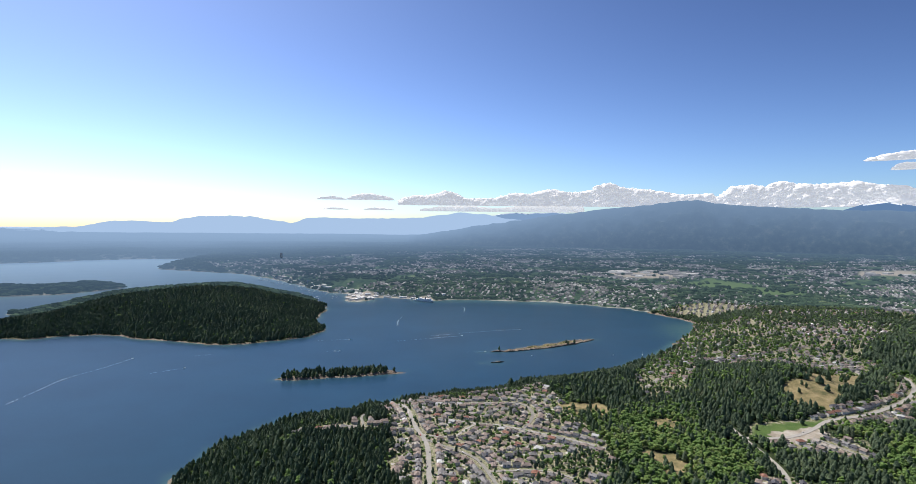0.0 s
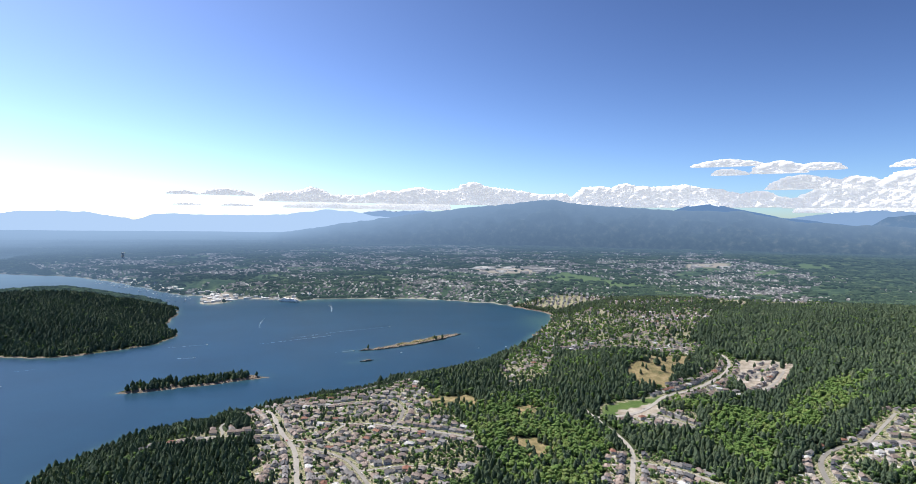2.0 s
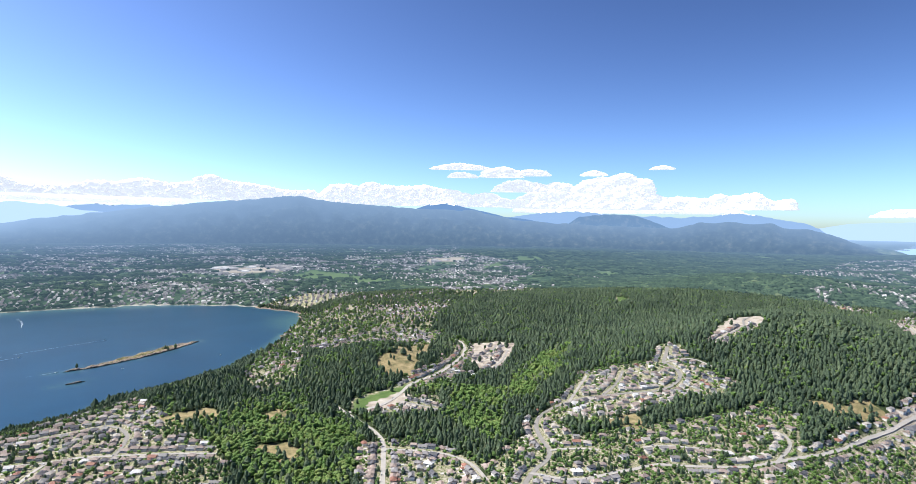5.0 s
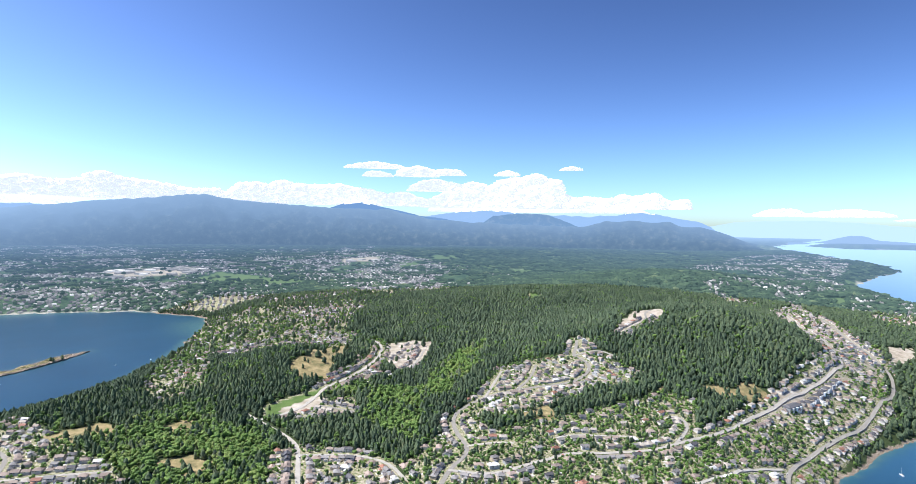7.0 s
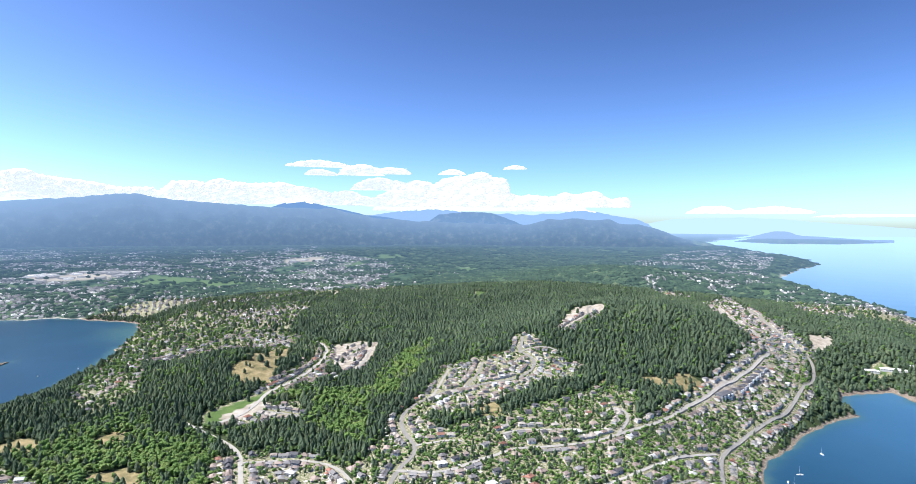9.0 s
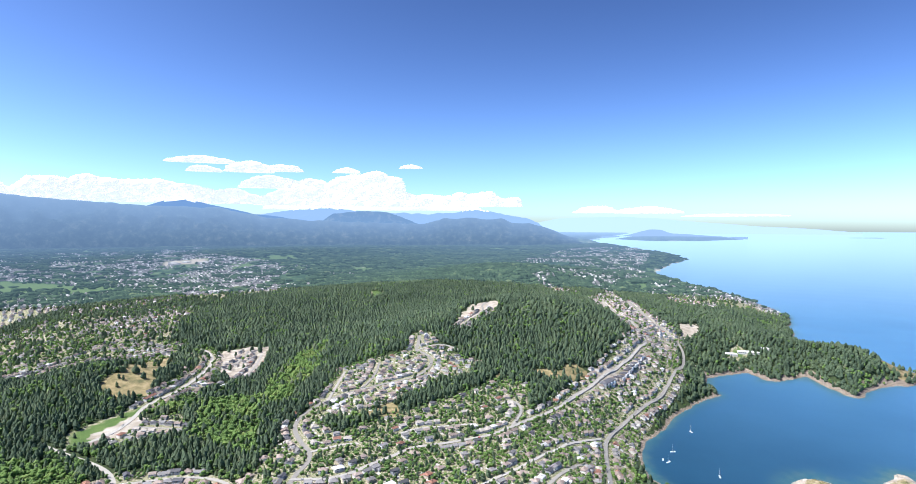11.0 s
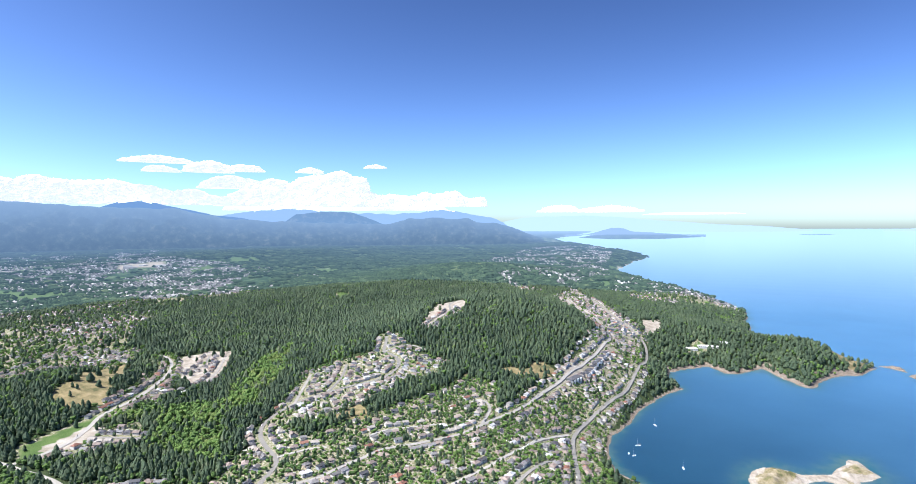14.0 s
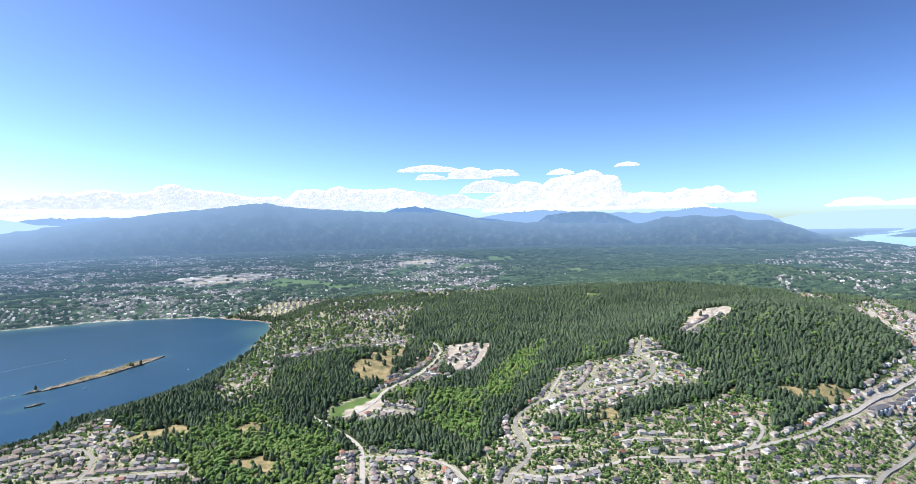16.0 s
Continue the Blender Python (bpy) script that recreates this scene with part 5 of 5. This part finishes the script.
keep &= np.where(np.hypot(x, y) < 2900, road_gap(x, y)[0] > 8, True)
x, y, z, broad = x[keep], y[keep], z[keep], broad[keep]
tall = np.where(broad, rng.uniform(8, 15, len(x)), rng.uniform(11, 19, len(x)))
tall = np.where(x < -495, tall * 1.15, tall)
m = ~broad
plant("conifer_wood", "distant wood of dark green conifers", [conifer_shape(3, 6, 40 + k) for k in range(6)], x[m], y[m], z[m], tall[m], rng.uniform(1.15, 1.6, m.sum()), conifer_stuff_mat)
m = broad
plant("broadleaf_wood", "distant green broadleaf trees", [broad_shape(3, 1, 50 + k, 0.5) for k in range(5)], x[m], y[m], z[m], tall[m], rng.uniform(0.9, 1.3, m.sum()), broad_stuff_mat)
x, y = jitter(3010, 12000, 0.0060, True)
keep, broad, z = wood(x, y)
x, y, z, broad = x[keep], y[keep], z[keep], broad[keep]
r = np.hypot(x, y)
tall = rng.uniform(13, 22, len(x))
wide = np.maximum(1.0, r * 0.0060 * 0.9 / tall / 0.17 * 0.5)
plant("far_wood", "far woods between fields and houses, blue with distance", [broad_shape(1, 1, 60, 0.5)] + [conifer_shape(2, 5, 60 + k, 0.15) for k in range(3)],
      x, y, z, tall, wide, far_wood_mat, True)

# garden shrubs and hedges between the houses
x, y = jitter(500, 1900, 6.0)
m = (np.maximum(within(SUBURBS, x, y), within(LEAFY, x, y)) > -4) & (rng.random(len(x)) < np.where(within(LEAFY, x, y) > 0, 0.42, 0.26))
x, y = x[m], y[m]
g, _ = road_gap(x, y)
z, d = ground(x, y)
m = (g > 5.5) & (d > 6) & (within(DIRT + GRASS, x, y) < 0)
m[m] &= clear_of_homes(x[m], y[m], 7.0)
x, y, z = x[m], y[m], z[m]
plant("garden_shrubs", "garden shrubs and hedges between the houses", [broad_shape(1, 1, 90 + k, 0.6) for k in range(5)], x, y, z, rng.uniform(1.6, 5.0, len(x)),
      rng.uniform(0.9, 1.6, len(x)), broad_stuff_mat)

# ---- roads ----
for line, wide in ROADS:
    xy, way = along(line, 5.0)
    nrm = np.stack([-np.sin(way), np.cos(way)], 1)
    cols = [xy + nrm * wide * 0.4 * s for s in (-1, -0.33, 0.33, 1)]
    heights = [ground(c[:, 0], c[:, 1])[0] for c in cols]
    crown = np.max(heights, axis=0)
    v = np.stack([np.column_stack([c, 0.6 * h + 0.4 * crown + 0.5]) for c, h in zip(cols, heights)], 1)
    skirt = v[:, [0, 3]].copy()
    skirt[..., 2] -= 2
    v = np.concatenate([skirt[:, :1], v, skirt[:, 1:]], 1)
    nn, kk = v.shape[:2]
    i, j = np.meshgrid(np.arange(nn - 1), np.arange(kk - 1), indexing="ij")
    i, j = i.ravel(), j.ravel()
    q = np.stack([i * kk + j, (i + 1) * kk + j, (i + 1) * kk + j + 1, i * kk + j + 1], 1)[:, ::-1]
    tagged(solid("road", v.reshape(-1, 3), q, [asphalt_mat]), "pale worn asphalt street through the suburb", "road", "streets", "structure")


# ---- things on the water and along the shore ----
def hull_shape(long, wide, high):
    """A boat's hull: pointed bow, raking sides, square stern."""
    s = Shape()
    rows = [(-0.5, 0.72), (-0.2, 1.0), (0.15, 0.95), (0.38, 0.55), (0.5, 0.04)]
    v = []
    for u, w in rows:
        lift = high * (1 + 0.25 * max(u, 0))
        v += [(u * long * 0.96, -w * wide * 0.3, -0.3), (u * long * 0.96, w * wide * 0.3, -0.3), (u * long, w * wide * 0.5, lift), (u * long, -w * wide * 0.5, lift)]
    f = []
    for k in range(len(rows) - 1):
        a, b = 4 * k, 4 * k + 4
        f += [(a, b, b + 1, a + 1), (a + 1, b + 1, b + 2, a + 2), (a + 2, b + 2, b + 3, a + 3), (a + 3, b + 3, b, a)]
    f += [(0, 1, 2, 3), (16, 19, 18, 17)]
    return s.put(v, f)


def sailboat():
    base = new("sailboat")
    part("hull", hull_shape(11, 3.4, 1.2), hull_mat, base)
    part("cabin", Shape().box(-1.5, 2.5, -0.9, 0.9, 1.2, 1.9), trim_mat, base)
    mast = part("mast", Shape().tube(0.8, 0, 1.1, 15, 0.16, 0.09, 8), trim_mat, base, "tall pale mast")
    part("boom", Shape().box(-3.8, 0.7, -0.22, 0.22, 2.7, 3.1), wall_grey, mast, "boom with the furled sail")
    return tagged(base, "white sailboat with bare mast at anchor", "sailboat", "boats at anchor")


def motorboat():
    base = new("motorboat")
    part("hull", hull_shape(8, 2.8, 1.1), hull_mat, base)
    part("cabin", Shape().box(-0.8, 1.8, -0.9, 0.9, 1.1, 2.3), trim_mat, base)
    part("windscreen", Shape().box(1.8, 1.95, -0.85, 0.85, 1.3, 2.2), glass_mat, base, "dark windscreen")
    return tagged(base, "small white motorboat on the bay", "motorboat", "boats on the bay")


def spread(maker, places):
    first = maker()
    first.matrix_basis = places[0]
    for m in places[1:]:
        copy_thing(first, Matrix()).matrix_basis = m


spread(sailboat, [pose(x, y, 0, 0, 0, a) for x, y, a in ((1230, 90, 40), (1103, 112, 120), (1050, 114, 150), (1028, 30, 15), (620, 1868, 70), (652, 1806, 30))])
spread(motorboat, [pose(x, y, 0, 0, 0, a) for x, y, a in ((1058, 124, 10), (-1004, 1736, 70), (-791, 1628, 45), (-391, 1874, 0), (-391, 2070, 10), (20, 2165, 25), (262, 2316, 15),
                                                         (-254, 2595, 80), (520, 1860, 40), (248, 1838, 0), (790, 1985, 60), (97, 1893, 0))])


def wake(points, wide):
    """Foam on the water behind a boat, broken into patches."""
    xy, way = along(points, 4.0)
    pick_w = random.Random(int(abs(points[0][0])))
    v, f = [], []
    for n, ((x, y), a) in enumerate(zip(xy, way)):
        t = n / max(len(xy) - 1, 1)
        if pick_w.random() > 0.25 + 0.65 * t:
            continue
        w, h = wide * (1.25 - 0.5 * t) * pick_w.uniform(0.4, 1.0), pick_w.uniform(2.2, 4.2)
        c, s = math.cos(a), math.sin(a)
        o = len(v)
        for u, q in ((-h, -w), (-h * 0.3, -w * 1.2), (h, -w * 0.7), (h * 1.2, w * 0.6), (h * 0.2, w * 1.1), (-h, w * 0.8)):
            v.append((x + u * c - q * s, y + u * s + q * c, 0.5))
        f.append(tuple(range(o, o + 6)))
    sh = Shape()
    sh.put(v, f)
    return tagged(new("wake_foam", sh.mesh("wake_foam", [foam_mat])), "streak of white foam behind a boat", "wake", "wakes on the bay", "structure")


for line, wide in (([(-1033, 1283), (-1041, 1384), (-1055, 1508), (-1022, 1603), (-1005, 1733)], 1.6), ([(-882, 1540), (-832, 1593), (-791, 1628)], 1.2),
                   ([(-455, 1870), (-391, 1874)], 2.2), ([(-503, 2042), (-392, 2070)], 2.0), ([(-217, 2049), (-91, 2111), (19, 2164)], 2.4),
                   ([(-93, 2145), (43, 2237), (261, 2316)], 2.2), ([(-252, 2376), (-262, 2495), (-254, 2593)], 2.6), ([(24, 2990), (41, 2898), (34, 2759)], 3.5),
                   ([(30, 1880), (96, 1893)], 1.8), ([(-829, 1782), (-791, 1800)], 1.2), ([(-130, 2140), (-20, 2200)], 1.4)):
    wake(line, wide)


def far_pose(x, y, z=0.0, turn=0.0):
    """A pose in the backdrop of distance, drawn in as the land there is."""
    p = afar(np.array([[x, y, z]]))[0]
    return pose(*p, 0, 0, turn) @ Matrix.Scale(math.hypot(p[0], p[1]) / math.hypot(x, y), 4)


def ferry():
    base = new("ferry")
    part("hull", hull_shape(125, 26, 7), hull_mat, base)
    part("car_deck", Shape().box(-56, 44, -11.5, 11.5, 6.9, 13), trim_mat, base, "white enclosed car deck")
    part("passenger_deck", Shape().box(-44, 30, -10, 10, 13, 18), hull_mat, base)
    part("deck_window", Shape().box(-43, 29, -10.15, 10.15, 14.5, 16.2), glass_mat, base, "dark band of deck windows")
    part("bridge", Shape().box(14, 24, -9, 9, 18, 21.5), trim_mat, base)
    part("funnel", Shape().tube(-14, 0, 18, 26, 3.2, 2.6, 10), roof_dark, base, "dark funnel")
    return tagged(base, "white car ferry moored at the terminal", "ferry")


ferry().matrix_basis = far_pose(-190, 3150, 0, 150)


def chimney_stack():
    base = new("apartment_tower")
    part("wall", Shape().box(-11, 11, -11, 11, -2, 66), roof_white, base)
    for k in range(12):
        part("window", Shape().box(-11.2, 11.2, -11.2, 11.2, 4 + 5 * k, 4.9 + 5 * k), glass_mat, base, "band of dark windows")
    part("roof", Shape().box(-6, 6, -6, 6, 66, 70), roof_white, base)
    return tagged(base, "slim pale apartment tower over the far town", "tower")


chimney_stack().matrix_basis = far_pose(-1785, 5700, float(ground(-1785, 5700)[0][0]), 20)


def long_block(name, label, long, deep, storeys, wall, roof, wings):
    """A long building with storeys of windows and a hipped roof."""
    base = new(name)
    h = 3.0 * storeys
    part("wall", Shape().box(-long / 2, long / 2, -deep / 2, deep / 2, -4, h), wall, base)
    part("roof", Shape().hip(-long / 2 - 0.8, long / 2 + 0.8, -deep / 2 - 0.8, deep / 2 + 0.8, h + 0.05, deep * 0.22), roof, base)
    bays = int(long / 6)
    for side in (-1, 1):
        for k in range(storeys):
            for i in range(bays):
                x = -long / 2 + (i + 0.5) * long / bays
                y = side * deep / 2
                part("window", Shape().box(x - 1.5, x + 1.5, min(y, y + side * 0.08), max(y, y + side * 0.08), 3 * k + 0.8, 3 * k + 2.4), glass_mat, base)
    for x in wings:
        part("porch", Shape().box(x - 3, x + 3, -deep / 2 - 3, -deep / 2, -4, h * 0.8), trim_mat, base, "white projecting porch")
    return tagged(base, label, "building")


def on_land(x, y, turn, lift=0.3):
    return pose(x, y, float(ground(x, y)[0][0]) + lift, 0, 0, turn)


long_block("terrace_block", "long apartment block with a dark hipped roof", 46, 17, 2, wall_grey, roof_dark, (-15, 0, 15)).matrix_basis = on_land(1268, 268, -14)
for x, y, turn, long in ((1905, -20, 100, 60), (1935, -62, 95, 34), (1880, 30, 105, 40)):
    long_block("school_building", "low white school building beside a playing field", long, 16, 1, wall_white, roof_white, ()).matrix_basis = on_land(x, y, turn)
for dx in range(7):
    long_block("townhouse", "dark-roofed townhouse in a hillside terrace", 19, 13, 2, wall_beige, roof_dark, (-5, 5)).matrix_basis = on_land(1330 + dx * 24, 252 - dx * 3.4, -9)

# port sheds, marina boats and jetties on the far shore
px, py = jitter(3050, 4700, 26)
shore_z, shore_d = ground(px, py)
m = (shore_d > 12) & (shore_d < 85) & (px < -80) & (px > -1700) & (py > 3000) & (rng.random(len(px)) < 0.42)
count = int(m.sum())
shed = Shape().box(-1, 1, -1, 1, -0.5, 0.8, 0).hip(-1.03, 1.03, -1.03, 1.03, 0.8, 0.35, 0.05, 1, True).arrays()
ob = scatter("port_sheds", [shed], np.zeros(count, int), np.column_stack([px[m], py[m], shore_z[m]]), rng.uniform(0.2, 0.7, count),
             np.column_stack([rng.uniform(8, 24, count), rng.uniform(6, 13, count), rng.uniform(5, 9, count)]), rng.random(count), [roof_white, roof_white], True)
tagged(ob, "pale sheds and stores along the far waterfront", "sheds", kind="stuff")
px, py = jitter(3300, 5200, 15)
_, shore_d = ground(px, py)
m = (shore_d < -8) & (shore_d > -95) & (px < -700) & (px > -1560) & (rng.random(len(px)) < 0.2)
count = int(m.sum())
ob = scatter("moored_boats", [hull_shape(11, 3.6, 1.6).box(-2, 2, -1.1, 1.1, 1.5, 3).arrays()], np.zeros(count, int), np.column_stack([px[m], py[m], px[m] * 0]),
             rng.choice([0.5, 2.07], count), np.ones((count, 3)), rng.random(count), [hull_mat], True)
tagged(ob, "rows of small white boats in the far marina", "boats", kind="stuff")


# ---- cars on the streets ----
def car(paint, label):
    base = new("car")
    body = Shape()
    v = []
    for x, w, z in ((-2.2, 0.85, 0.75), (-2.1, 0.9, 0.95), (2.0, 0.88, 0.9), (2.25, 0.82, 0.6)):
        v += [(x, -w, 0.3), (x, w, 0.3), (x, w, z), (x, -w, z)]
    f = []
    for k in range(3):
        a, b = 4 * k, 4 * k + 4
        f += [(a, a + 1, b + 1, b), (a + 1, a + 2, b + 2, b + 1), (a + 2, a + 3, b + 3, b + 2), (a + 3, a, b, b + 3)]
    body.put(v, f + [(0, 3, 2, 1), (12, 13, 14, 15)])
    body.put([(-1.5, -0.72, 1.45), (0.6, -0.72, 1.45), (0.6, 0.72, 1.45), (-1.5, 0.72, 1.45), (-1.5, -0.72, 1.5), (0.6, -0.72, 1.5), (0.6, 0.72, 1.5), (-1.5, 0.72, 1.5)],
             [(4, 5, 6, 7), (0, 1, 5, 4), (1, 2, 6, 5), (2, 3, 7, 6), (3, 0, 4, 7)])
    part("body", body, paint, base)
    glass = Shape().put([(-2.0, -0.85, 0.92), (1.2, -0.85, 0.92), (1.2, 0.85, 0.92), (-2.0, 0.85, 0.92), (-1.5, -0.7, 1.46), (0.6, -0.7, 1.46), (0.6, 0.7, 1.46), (-1.5, 0.7, 1.46)],
                        [(0, 1, 5, 4), (1, 2, 6, 5), (2, 3, 7, 6), (3, 0, 4, 7)])
    part("window", glass, glass_mat, base, "dark car glass")
    for x in (-1.35, 1.4):
        for y in (-0.8, 0.8):
            s = Shape()
            ring = [(x + 0.33 * math.cos(math.tau * i / 8), 0.33 + 0.33 * math.sin(math.tau * i / 8)) for i in range(8)]
            s.put([(a, y - 0.1, b) for a, b in ring] + [(a, y + 0.1, b) for a, b in ring],
                  [(i, (i + 1) % 8, 8 + (i + 1) % 8, 8 + i) for i in range(8)] + [tuple(range(8)), tuple(range(15, 7, -1))])
            part("wheel", s, roof_dark, base)
    return tagged(base, label, "car", "cars on the streets")


paint_red = plain("red_car_paint", ((0.35, 0.02, 0.02), (0.42, 0.03, 0.03)), 0.5, 0.3)
paint_silver = plain("silver_car_paint", ((0.4, 0.41, 0.42), (0.48, 0.49, 0.5)), 0.5, 0.3, metal=0.3)
spots = []
for (line, wide), share in zip(ROADS, [0.10] * len(ROADS)):
    xy, way = along(line, 9.0)
    for (x, y), a in zip(xy, way):
        if seat.random() < share and 560 < math.hypot(x, y) < 1350 and abs(math.degrees(math.atan2(x, y)) - 35) < 75:
            side = seat.choice((-1, 1))
            x, y = x - math.sin(a) * wide * 0.24 * side, y + math.cos(a) * wide * 0.24 * side
            spots.append((x, y, math.degrees(a) + (180 if side > 0 else 0)))
seat.shuffle(spots)
spots = spots[:66]
for k, (paint, label) in enumerate(((hull_mat, "white car on the street"), (paint_silver, "silver car on the street"), (roof_dark, "black car on the street"), (paint_red, "red car on the street"))):
    chosen = [s for n, s in enumerate(spots) if min(n % 10 // 3, 3) == k]
    spread(lambda: car(paint, label), [on_land(x, y, a, 0.75) for x, y, a in chosen])

# ---- drives from the streets to the garages ----
drives = Shape()
for (x, y, w), z in zip(homes[:900], hz[:900]):
    c, s = math.cos(w), math.sin(w)
    side = -3.6
    quad = [(side - 2.6, -9.5), (side + 2.6, -9.5), (side + 2.6, -15.5), (side - 2.6, -15.5)]
    pts = [(x + a * c - b * s, y + a * s + b * c) for a, b in quad]
    hz4 = ground([p[0] for p in pts], [p[1] for p in pts])[0]
    v = [(p[0], p[1], h + 0.45) for p, h in zip(pts, hz4)]
    drives.put(v + [(a, b, q - 1.2) for a, b, q in v], [(3, 2, 1, 0), (0, 1, 5, 4), (1, 2, 6, 5), (2, 3, 7, 6), (3, 0, 4, 7)])
tagged(new("pavement_drives", drives.mesh("pavement_drives", [drive_mat])), "pale concrete drives in front of the garages", "pavement", kind="structure")
